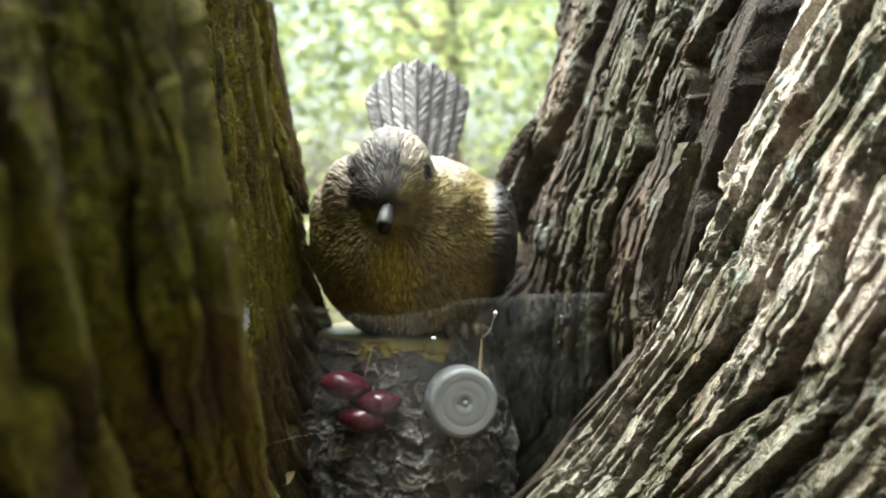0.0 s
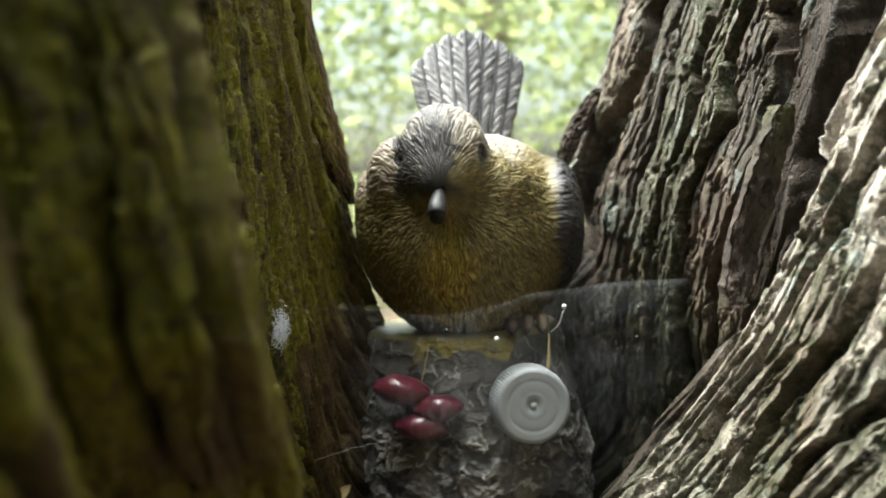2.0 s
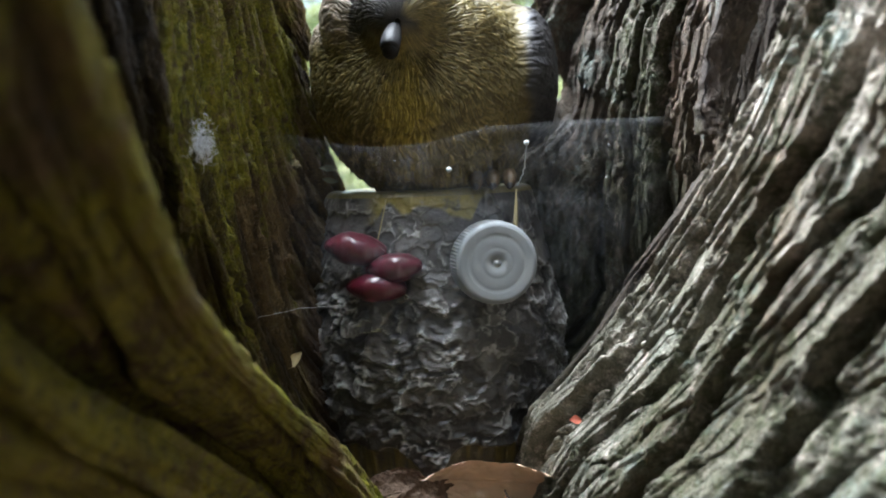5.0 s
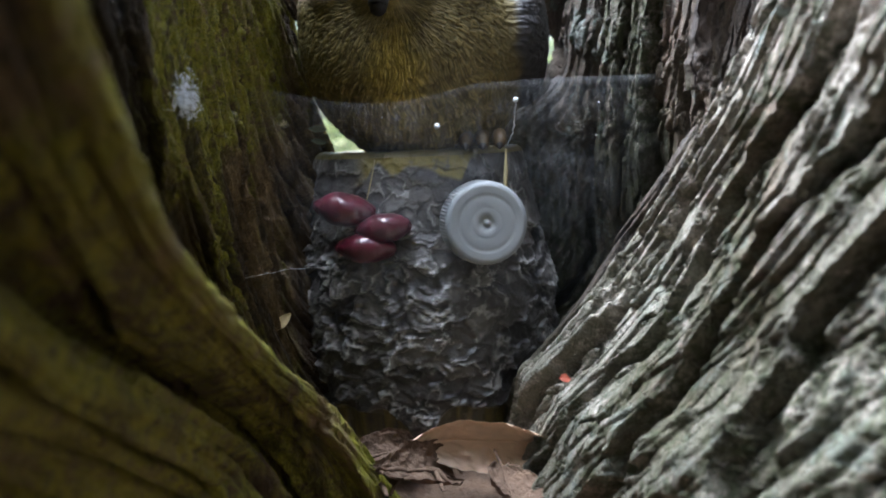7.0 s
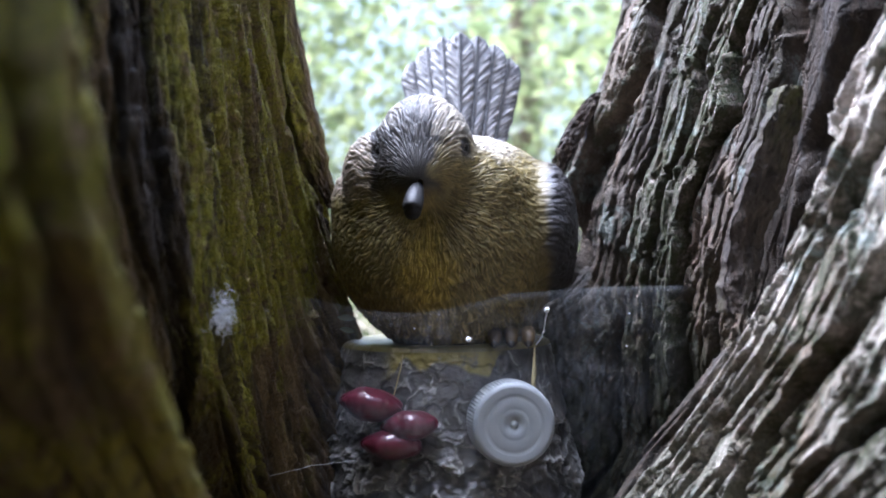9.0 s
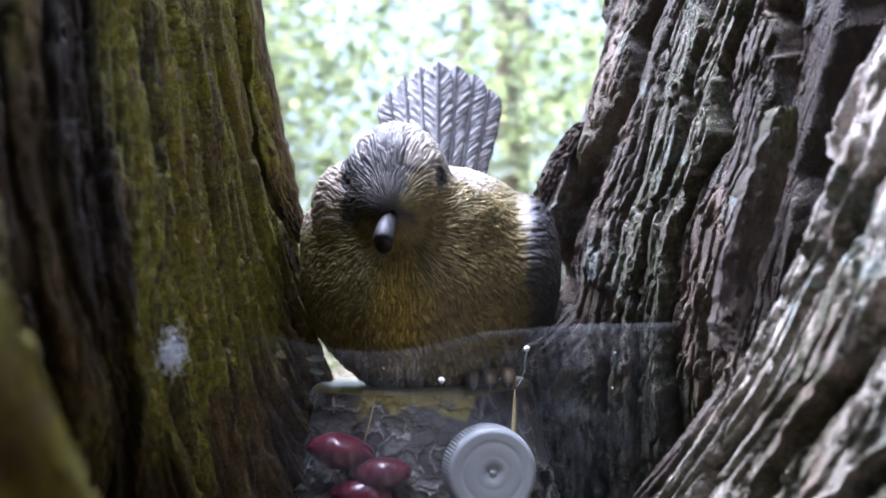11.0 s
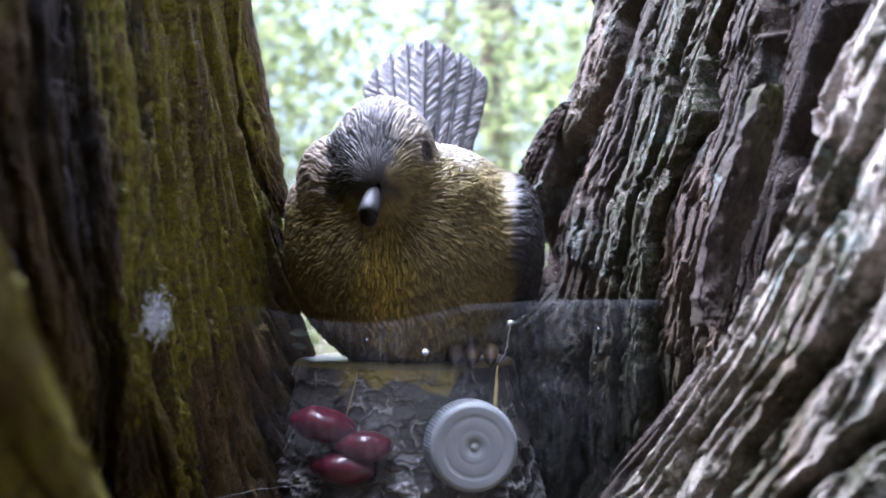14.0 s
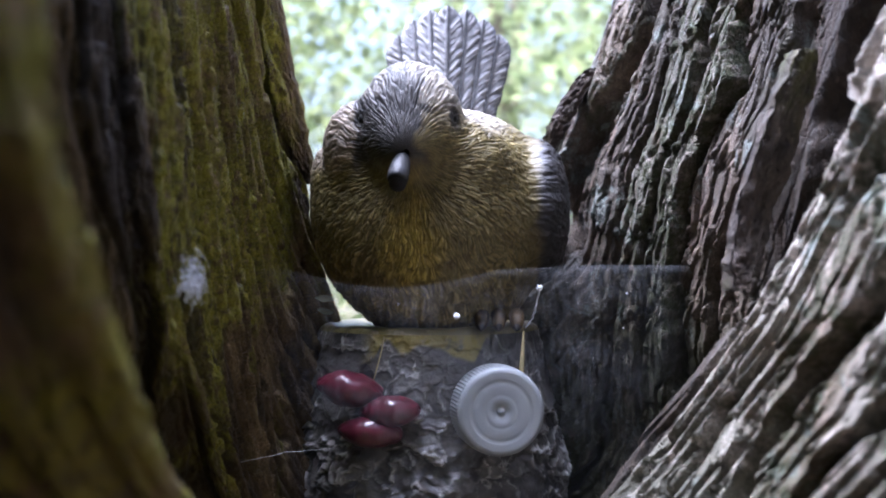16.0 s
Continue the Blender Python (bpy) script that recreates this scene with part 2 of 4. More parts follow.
def web_material():
    n = Nodes("cobweb")
    thread = n.noise(900, 3, 0.7, n.mapped((1, 1, 0.12), turn=(0, 25, 0)))
    cloud = n.noise(45, 4, 0.6)
    cover = n.math("MULTIPLY", n.level(thread, 0.3, 0.8), n.level(cloud, 0.25, 0.75))
    cover = n.math("ADD", n.math("MULTIPLY", n.math("MULTIPLY", cover, 0.21), n.attribute("veil")), n.math("MULTIPLY", n.attribute("rim"), 0.20))
    n.finish((0.75, 0.78, 0.82, 1), 0.6)
    clear = n.tree.nodes.new("ShaderNodeBsdfTransparent")
    both = n.tree.nodes.new("ShaderNodeMixShader")
    n.put(both.inputs[0], cover)
    n.tree.links.new(clear.outputs[0], both.inputs[1])
    n.tree.links.new(n.bsdf.outputs[0], both.inputs[2])
    n.tree.links.new(both.outputs[0], n.tree.nodes["Material Output"].inputs[0])
    return n.material


WEB = web_material()


# ---- ground ----
def ground():
    a = np.concatenate([[0], np.geomspace(0.5, 900, 40)])
    t = np.linspace(0, 2 * math.pi, 96, endpoint=False)
    r, t = np.meshgrid(a, t, indexing="ij")
    x, y = r * np.cos(t), r * np.sin(t) + 0.4
    z = 0.12 * fbm(x * 0.4, y * 0.4, 4, 3) * smooth(0.5, 4, r)
    v, q = sheet(np.stack([x, y, z], -1), True)
    return tagged(new("ground", mesh_of("ground", v, q, GROUND)), "brown forest floor of soil and old leaves", "ground", kind="structure")


ground()


# ---- the forked tree ----
def spread(points, counts):
    """Smooth curve through the points, with the given number of steps for each stretch."""
    p = np.array(points, float)
    out = []
    for k in range(len(p) - 1):
        a, b, c, d = p[max(k - 1, 0)], p[k], p[k + 1], p[min(k + 2, len(p) - 1)]
        t = np.linspace(0, 1, counts[k], endpoint=False)[:, None]
        out.append(0.5 * (2 * b + (c - a) * t + (2 * a - 5 * b + 4 * c - d) * t ** 2 + (3 * b - a - 3 * c + d) * t ** 3))
    return np.concatenate(out)


HEIGHTS = np.concatenate([np.linspace(-0.1, 1.08, 24), np.linspace(1.10, 1.44, 640), np.geomspace(1.46, 3.6, 26)])


def outward(points, side):
    du = np.gradient(points, axis=1)
    dv = np.gradient(points, axis=0)
    n = np.cross(du, dv) * side
    return n / np.maximum(np.linalg.norm(n, axis=2, keepdims=True), 1e-9)


def bark_relief(s, v, wide, tall, depth, seed, crisp=0.10, gap=0.0):
    """Height of furrowed bark: long plates that rise to one side and break off at a fissure. Also a value for each plate and the distance to its edge."""
    warp = 0.70 * fbm(s / wide * 0.45, v / tall * 1.8, 3, seed) + 0.11 * fbm(s / wide * 2.2, v / wide * 0.8, 4, seed + 3)
    a, b = s / wide + warp, v / tall + 0.30 * fbm(s / wide * 1.5, v / tall * 3, 3, seed + 5)
    f1, f2, tone, ox, oy = cells(a, b, seed)
    edge = f2 - f1 + 0.07 * fbm(s / wide * 7, v / wide * 3.5, 3, seed + 9)
    ramp = np.clip(ox, -0.5, 0.5) * (0.65 * tone - 0.02)
    plate = smooth(gap, gap + crisp, edge) * (0.62 + 0.28 * tone) + ramp
    return depth * (plate - 0.5), tone, edge


def terraces(s, v, wide, tall, seed):
    """Thin layers of bark that break off along ragged steps: whole steps, each with a steep rim."""
    n = 2.6 * fbm(s / wide, v / tall, 5, seed) + 0.25 * fbm(s / wide * 5, v / tall * 9, 3, seed + 2)
    return np.floor(n) + smooth(0.80, 1.0, n - np.floor(n))


def ridges(s, v, wide, tall, depth, seed, crack=0.20):
    """Long ridges that run on for the whole height: each rises gently, breaks off steeply, and leaves a deep crack before the next."""
    warp = 1.3 * fbm(s / wide * 0.45, v / tall, 3, seed) + 0.35 * fbm(s / wide * 0.8, v / tall * 4, 4, seed + 3) + 0.035 * fbm(s / wide * 3, v / tall * 14, 3, seed + 5)
    a = s / wide + warp
    i = np.floor(a)
    u = a - i
    tone = hash2(i, 0 * i, seed + 9)
    open_crack = crack * (0.35 + 0.65 * smooth(-0.35, 0.15, fbm(i * 3.7, v / tall * 2.2, 2, seed + 11)))
    face = (0.60 + 0.30 * tone + 0.30 * (u - 0.4)) * smooth(0.96, 0.93, u) * smooth(open_crack * 0.6, open_crack, u)
    return depth * (face - 0.6), tone, face


def bark(s, v, wide, tall, depth, seed, layers, crack=0.20):
    """Great ridges, lesser ridges on them, flakes on those, thin layers and a crust."""
    total, tone, face = ridges(s, v, wide, tall, depth, seed, crack)
    minor, tone2, face2 = ridges(s, v, wide * 0.41, tall * 0.38, depth * 0.17, seed + 40, crack * 0.7)
    flake, tone3, edge = bark_relief(s, v, wide * 0.36, wide * 1.5, depth * 0.12, seed + 80, 0.10, 0.05)
    total = total + minor + flake + layers[2] * terraces(s, v, layers[0], layers[1], seed + 60)
    crust = 0.0007 * fbm(s / 0.0060, v / 0.0110, 5, seed + 7) + 0.0006 * np.abs(fbm(s / 0.0022, v / 0.0034, 3, seed + 8))
    return total + crust, 0.06 + 0.40 * tone + 0.18 * tone2 + 0.14 * tone3 + 0.20 * face


def trunk(name, label, profile, counts, shape, side, relief, moss, material, parent):
    """A trunk's face: columns of a plan curve that rise through the heights as shape tells, roughened by relief."""
    base = spread(profile, counts)
    z = HEIGHTS
    zz = np.repeat(z[:, None], len(base), 1)
    bx, by = base[None, :, 0] + 0 * zz, base[None, :, 1] + 0 * zz
    x, y = shape(bx, by, zz)
    pts = np.stack([x, y, zz], -1)
    s = np.concatenate([[0], np.cumsum(np.linalg.norm(np.diff(base, axis=0), axis=1))])
    ss = np.repeat(s[None, :], len(z), 0)
    h, plate, hollow_shade = relief(ss, zz, by)
    pts += outward(pts, side) * h[..., None]
    v, q = sheet(pts, True)
    if side < 0:
        q = q[:, ::-1]
    ob = hang(new("trunk", mesh_of(name, v, q, material, {"plate": plate, "mossy": moss(by, zz), "hollow_shade": hollow_shade})), parent)
    return tagged(ob, label)


def halves(near, far, cut, s, z, y):
    """Two reliefs of bark, one on the columns nearer than the cut and one beyond it, blended over a short stretch. Each
    shifts the plates' tone.
    """
    k = smooth(cut - 0.03, cut + 0.03, y[0])
    h, plate = np.zeros(s.shape), np.zeros(s.shape)
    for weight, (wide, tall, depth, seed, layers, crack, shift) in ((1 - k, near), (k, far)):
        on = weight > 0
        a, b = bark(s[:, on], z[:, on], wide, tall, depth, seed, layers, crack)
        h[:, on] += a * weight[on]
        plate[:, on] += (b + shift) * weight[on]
    return h, plate


tree = tagged(new("forked_tree"), "old forked tree with deeply furrowed mossy bark", "tree")


def shape_right(bx, by, z):
    """The far side of the leaning trunk, a deep hollow, and a broad buttress whose ridges fall away from the viewer."""
    climb = np.interp(z, [0.0, 1.08, 1.14, 1.165, 1.20, 1.25, 1.30, 1.36, 1.46, 3.6], [0.10, 0.10, 0.078, 0.060, 0.036, 0.0, -0.028, -0.055, -0.085, -0.12])
    y = by + climb * np.clip((0.535 - by) / 0.11, 0, 1) * smooth(0.08, 0.22, by)
    far = np.interp(z, [0.0, 1.10, 1.16, 1.20, 1.24, 1.30, 1.35, 1.40, 1.46, 3.6], [-0.25, -0.03, 0.006, 0.012, 0.004, 0.004, 0.012, 0.024, 0.040, 0.60])
    far = far - 0.0150 * np.exp(-((z - 1.316) / 0.018) ** 2) * smooth(0.528, 0.545, by)
    far = far - 0.075 * smooth(1.280, 1.250, z) * smooth(0.512, 0.56, by)
    # the buttress: a saddle that leans away with height
    p, h = np.clip(y - 0.36, -0.16, 0.075), np.clip(z - 1.25, -0.085, 0.095)
    near = 0.081 - 0.269 * p + 0.212 * h + 1.437 * p * p + 2.414 * p * h - 0.438 * h * h + 14.2 * h ** 3
    near = near + 0.30 * np.clip(z - 1.345, 0, 3) - 0.25 * np.clip(1.165 - z, 0, 0.6) + np.clip(0.20 - y, 0, 1) * 1.6
    rim = np.interp(z, [1.10, 1.22, 1.245, 1.262, 1.29, 1.32, 1.35, 1.46], [0.412, 0.410, 0.402, 0.387, 0.388, 0.398, 0.408, 0.414])
    lip = by + 0.0018 * fbm(z * 60, by * 40, 3, 77)
    k = smooth(rim + 0.016, rim, lip)
    x = (bx + far) * (1 - k) + near * k
    # the hollow between them, deepest beside the loose slab
    deep = np.interp(z, [1.10, 1.16, 1.20, 1.24, 1.26, 1.30, 1.33, 1.36, 1.46, 2.0], [0.0, 0.020, 0.055, 0.065, 0.100, 0.110, 0.100, 0.080, 0.050, 0.0])
    broad = np.interp(z, [1.25, 1.31, 1.345], [0.044, 0.042, 0.026])
    return x + deep * smooth(rim - 0.001, rim + 0.008, lip) * smooth(rim + broad, rim + broad - 0.016, lip), y


def relief_right(s, z, y):
    s = s - 0.22 * (z - 1.27) * smooth(0.40, 0.46, y)
    # mask of the hollow, where shade is painted and the relief flattened
    hollow_shade = smooth(0.392, 0.400, y) * smooth(0.452, 0.438, y) * smooth(1.14, 1.20, z) * smooth(1.46, 1.36, z)
    # plates paler on the near buttress, darker on the far side
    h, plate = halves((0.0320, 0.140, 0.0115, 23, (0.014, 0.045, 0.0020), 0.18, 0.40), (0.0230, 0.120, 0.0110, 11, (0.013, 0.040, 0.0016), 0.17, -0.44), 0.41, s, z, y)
    # foot of the buttress toned down to paint the viewer's shade
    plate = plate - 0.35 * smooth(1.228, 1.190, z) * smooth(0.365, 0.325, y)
    return h * (1 - 0.75 * hollow_shade), plate, hollow_shade


RIGHT = [(0.40, 0.62), (0.16, 0.62), (0.070, 0.575), (0.040, 0.545), (0.042, 0.522), (0.058, 0.502), (0.072, 0.477), (0.083, 0.452), (0.092, 0.436),
         (0.088, 0.422), (0.088, 0.410), (0.086, 0.398), (0.085, 0.375), (0.088, 0.350), (0.093, 0.320), (0.100, 0.28), (0.125, 0.21), (0.20, 0.12), (0.40, 0.08)]
RIGHT_STEPS = [10, 14, 30, 50, 60, 65, 70, 50, 40, 40, 40, 60, 70, 80, 80, 60, 20, 10]
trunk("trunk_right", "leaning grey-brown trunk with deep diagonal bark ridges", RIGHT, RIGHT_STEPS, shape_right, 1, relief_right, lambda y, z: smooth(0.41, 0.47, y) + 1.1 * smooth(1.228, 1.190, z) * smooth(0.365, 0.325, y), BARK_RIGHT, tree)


def shape_left(bx, by, z):
    """An upright flat face, and nearer ribs that swing back into the fork towards their foot."""
    near = np.interp(z, [0.0, 1.10, 1.165, 1.195, 1.21, 1.23, 1.2485, 1.28, 1.30, 1.36, 1.46, 3.6], [0.25, 0.03, -0.001, -0.007, -0.007, -0.006, -0.002, 0.0, -0.002, -0.010, -0.02, -1.7])
    far = np.interp(z, [0.0, 1.10, 1.18, 1.20, 1.25, 1.30, 1.39, 1.46, 3.6], [0.25, 0.03, 0.006, 0.004, 0.002, 0.0, -0.004, -0.01, -1.7])
    edge = np.interp(z, [0.0, 1.10, 1.20, 1.25, 1.30, 1.33, 1.39, 1.46, 3.6], [0.25, 0.05, 0.025, 0.0105, -0.002, -0.009, -0.022, -0.040, -1.7])
    k = smooth(0.25, 0.36, by)
    e = smooth(0.46, 0.515, by)
    # a long open crack beside the lifted outer slab
    gap = by - (0.512 - 0.60 * (z - 1.303)) + 0.004 * fbm(z * 60, by * 0 + 2.0, 3, 5)
    slab = 0.0030 * smooth(0.004, 0.008, gap) - 0.020 * np.exp(-(gap / 0.0075) ** 2) * smooth(1.296, 1.312, z)
    slab = slab * smooth(1.290, 1.305, z) * smooth(0.53, 0.515, by)
    swing = np.interp(z, [0.0, 1.10, 1.165, 1.195, 1.21, 1.23, 1.2485, 1.263, 1.28, 1.30, 1.36, 1.46], [0.23, 0.23, 0.195, 0.140, 0.105, 0.066, 0.031, 0.014, 0.0, -0.004, -0.010, -0.015])
    bx = bx - 0.022 * smooth(1.255, 1.20, z) * smooth(0.225, 0.25, by) * smooth(0.36, 0.33, by)
    return bx + (near * (1 - k) + far * k) * (1 - e) + edge * e + slab, by + swing * np.clip((0.47 - by) / 0.26, 0, 1)


def relief_left(s, z, y):
    s = s - (0.15 + 0.35 * smooth(0.38, 0.46, y)) * (z - 1.27) * smooth(0.34, 0.40, y)
    h, plate = halves((0.0180, 0.160, 0.0070, 57, (0.012, 0.060, 0.0010), 0.22, -0.02), (0.0120, 0.110, 0.0052, 41, (0.007, 0.030, 0.0017), 0.26, -0.08), 0.305, s, z, y)
    # ribs and upper near panel darkened: their shade is put into the tone
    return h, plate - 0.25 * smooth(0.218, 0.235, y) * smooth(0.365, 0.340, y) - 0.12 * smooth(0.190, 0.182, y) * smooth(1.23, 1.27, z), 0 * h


LEFT = [(-0.45, 0.62), (-0.20, 0.60), (-0.105, 0.555), (-0.073, 0.530), (-0.0675, 0.512), (-0.0705, 0.495), (-0.0750, 0.465), (-0.0768, 0.425), (-0.0775, 0.380),
        (-0.077, 0.352), (-0.090, 0.335), (-0.073, 0.318), (-0.092, 0.302), (-0.072, 0.286), (-0.078, 0.272), (-0.105, 0.252), (-0.080, 0.230), (-0.045, 0.214), (-0.0415, 0.204), (-0.048, 0.196), (-0.072, 0.188), (-0.062, 0.172),
        (-0.055, 0.152), (-0.075, 0.11), (-0.14, 0.02), (-0.25, -0.06), (-0.45, -0.08)]
LEFT_STEPS = [10, 14, 30, 40, 40, 60, 70, 70, 50, 40, 35, 35, 35, 30, 35, 40, 40, 25, 25, 25, 25, 25, 25, 20, 10, 10]
# mossy ridge, bare low face; less moss on ribs and near panel paints shade
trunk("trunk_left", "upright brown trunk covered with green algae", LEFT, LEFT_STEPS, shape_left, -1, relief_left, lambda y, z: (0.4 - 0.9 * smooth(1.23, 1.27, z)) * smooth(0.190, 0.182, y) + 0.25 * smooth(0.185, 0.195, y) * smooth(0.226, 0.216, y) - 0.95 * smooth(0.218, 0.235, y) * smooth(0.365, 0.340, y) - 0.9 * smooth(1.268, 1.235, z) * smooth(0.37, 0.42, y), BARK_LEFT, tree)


def bark_flake(points, widths, seed, turn, thick=0.0022, material=None, label=""):
    """A loose slab of bark along a line: thick, ragged and lifted from the trunk. It faces turn."""
    line = spread(points, [40] * (len(points) - 1))
    n = len(line)
    a, b = np.meshgrid(np.linspace(0, 1, n), np.linspace(-1, 1, 40), indexing="ij")
    w = np.interp(a, np.linspace(0, 1, len(widths)), widths) * (1 + 0.30 * fbm(a * 16, np.sign(b) * 3 + seed, 3, seed))
    across = np.array((turn[1], -turn[0], 0.0))
    out = np.array((turn[0], turn[1], 0.0))
    rough = 0.0012 * fbm(a * 30, b * 4, 4, seed + 2) + 0.0005 * terraces(b * 0.02, a * 0.06, 0.011, 0.03, seed + 6)
    top = line[:, None, :] + (b * w)[..., None] * across + (0.0012 * (1 - b * b) + rough)[..., None] * out
    under = top - thick * (1.05 - b * b)[..., None] * out - 0.0004 * out
    v, q = joined(sheet(top), sheet(under[:, ::-1]))
    plate = 0.5 + 0.5 * fbm(a * 12, b * 2, 3, seed + 4)
    me = mesh_of("bark_flake", v, q, material or BARK_LEFT, {"plate": np.concatenate([plate.ravel(), plate.ravel()])})
    return tagged(hang(new("bark_flake", me), tree), label)


bark_flake([(-0.0655, 0.514, 1.2985), (-0.0685, 0.513, 1.312), (-0.0735, 0.511, 1.330), (-0.0790, 0.510, 1.356), (-0.0850, 0.510, 1.40)], (0.0010, 0.0045, 0.0060, 0.0060, 0.0050), 5, (0.55, -0.85),
           label="loose slab of bark lifting from the trunk")
bark_flake([(0.0745, 0.3900, 1.2600), (0.0760, 0.3930, 1.2680), (0.0795, 0.3960, 1.2830), (0.0840, 0.3920, 1.2990), (0.0880, 0.3900, 1.3130), (0.0915, 0.3880, 1.3250)], (0.0020, 0.0055, 0.0068, 0.0068, 0.0060, 0.0040), 15, (0.50, -0.87), 0.0090,
           BARK_SHADED, "thick dark slab of bark standing over the hollow")
bark_flake([(0.0275, 0.5270, 1.3110), (0.0310, 0.5260, 1.3210), (0.0375, 0.5250, 1.3330), (0.0460, 0.5240, 1.3450)], (0.0020, 0.0045, 0.0050, 0.0030), 25, (-0.50, -0.87), 0.0060, BARK_SHADED, "dark slab of bark lifting from the trunk's edge")


# soil and rotten wood that fill the crotch between the trunks
def crotch_floor():
    x, y = np.meshgrid(np.linspace(-0.16, 0.16, 200), np.linspace(0.10, 0.62, 260))
    z = 1.128 + 0.010 * fbm(x * 40, y * 40, 5, 9) + 0.35 * np.abs(x + 0.01) ** 1.5
    z = z - 0.05 * smooth(0.38, 0.12, y) + 0.103 * smooth(0.545, 0.585, y)
    v, q = sheet(np.stack([x, y, z], -1))
    ob = hang(new("hollow_floor", mesh_of("hollow_floor", v, q, LITTER)), tree)
    return tagged(ob, "dark crumbly soil in the fork")


crotch_floor()


# ---- stump under the bird ----
AXIS = (-0.0185, 0.511)


def stump_mesh():
    a = np.linspace(0, 2 * math.pi, 460, endpoint=False)
    z = np.linspace(1.118, 1.2425, 300)
    zz, aa = np.meshgrid(z, a, indexing="ij")
    r = np.interp(zz, [1.118, 1.14, 1.17, 1.19, 1.215, 1.235, 1.2425], [0.047, 0.049, 0.0525, 0.0525, 0.0475, 0.0435, 0.042])
    s = aa * 0.046
    wx = s + 0.005 * fbm(s * 130, zz * 130, 4, 5)
    wz = zz + 0.005 * fbm(s * 130, zz * 130, 4, 6)
    f1, f2, tone, ox, oy = cells(wx / 0.0090, wz / 0.0075, 3)
    lower = smooth(0.25, -0.25, oy)
    vein = (1 - smooth(0.02, 0.20, f2 - f1)) * (0.35 + 0.65 * lower)
    g1, g2, tone2, px, py = cells(wx / 0.0040, wz / 0.0036, 8)
    vein2 = (1 - smooth(0.02, 0.22, g2 - g1)) * smooth(0.3, -0.3, py)
    low = smooth(1.232, 1.20, zz)
    n1 = fbm(wx * 95, wz * 95, 4, 21)
    n2 = fbm(wx * 190 + 3.0, wz * 170, 4, 22)
    crest1 = np.clip(1 - np.abs(n1) * 8.0, 0, 1) ** 1.5
    crest2 = np.clip(1 - np.abs(n2) * 7.0, 0, 1) ** 1.5
    gate = smooth(-0.25, 0.15, fbm(wx * 50, wz * 50, 2, 23)) * (0.25 + 0.75 * smooth(1.222, 1.205, zz))
    vein = np.maximum(np.maximum(0.55 * vein, crest1), 0.8 * crest2 * gate)
    h = 0.0014 * crest1 + 0.0009 * crest2 * gate + 0.0017 * n1 + 0.0014 * (tone - 0.5) - 0.0016 * oy * (0.3 + tone) - 0.0010 * py * tone2 + 0.0010 * fbm(s * 200, zz * 200, 4, 2)
    h = h * (0.38 + 0.55 * low)
    # the flaky coat ends in a ragged hem with one long tongue; streaky bare wood shows below it
    hem = 1.150 + 0.007 * fbm(s * 60, zz * 0 + 1.0, 4, 31) - 0.012 * np.exp(-((aa - 4.70) / 0.16) ** 2)
    below = smooth(0.0008, -0.0008, zz - hem)
    streak = fbm(s * 420, zz * 40, 4, 32)
    h = h * (1 - below) + below * (-0.0030 + 0.0011 * streak)
    vein = vein * (1 - below)
    vein2 = vein2 * (1 - below)
    r = r + h
    side = np.stack([AXIS[0] + r * np.cos(aa), AXIS[1] + r * np.sin(aa), zz], -1)
    # the top: a rounded rim, then a flat yellowish plate
    rings = []
    for k, (f, dz) in enumerate([(0.985, 0.0012), (0.95, 0.0022), (0.9, 0.0024), (0.8, 0.0020), (0.6, 0.0018), (0.3, 0.0016), (0.01, 0.0016)]):
        rr = r[-1] * f
        rings.append(np.stack([AXIS[0] + rr * np.cos(a), AXIS[1] + rr * np.sin(a), 1.2425 + dz + 0.0006 * fbm(rr * np.cos(a) * 200, rr * np.sin(a) * 200, 3, 4)], -1))
    drip = 1.2425 - 0.0015 - 0.012 * value_noise(aa * 7, zz * 0, 3) ** 1.5
    yellow = smooth(0, 0.002, zz - drip) * smooth(0.62, 0.38, np.abs(aa - 4.78))
    bare = below * (0.18 + 0.55 * smooth(-0.2, 0.5, streak))
    yellow = np.maximum(yellow, bare)
    ob = tagged(new("stump"), "dark flaky bark stump with glossy pale veins", "stump")
    v, q = sheet(side, True)
    tones = np.maximum(vein * (0.6 + 0.4 * tone), 0.5 * vein2 * tone2)
    hang(new("bark_wrap", mesh_of("bark_wrap", v, q, STUMP, {"vein": tones, "plate": tone, "yellow": yellow})), ob)
    v, q = sheet(np.concatenate([side[-1:], np.array(rings)]), True)
    count = len(v)
    top = hang(new("top_plate", mesh_of("top_plate", v, q, STUMP, {"vein": np.zeros(count), "plate": np.full(count, 0.6), "yellow": np.full(count, 0.55)})), ob)
    tagged(top, "mossy yellowish top of the stump")
    return ob


stump_mesh()


# ---- bird ----
BODY = Vector((-0.018, 0.494, 1.287))


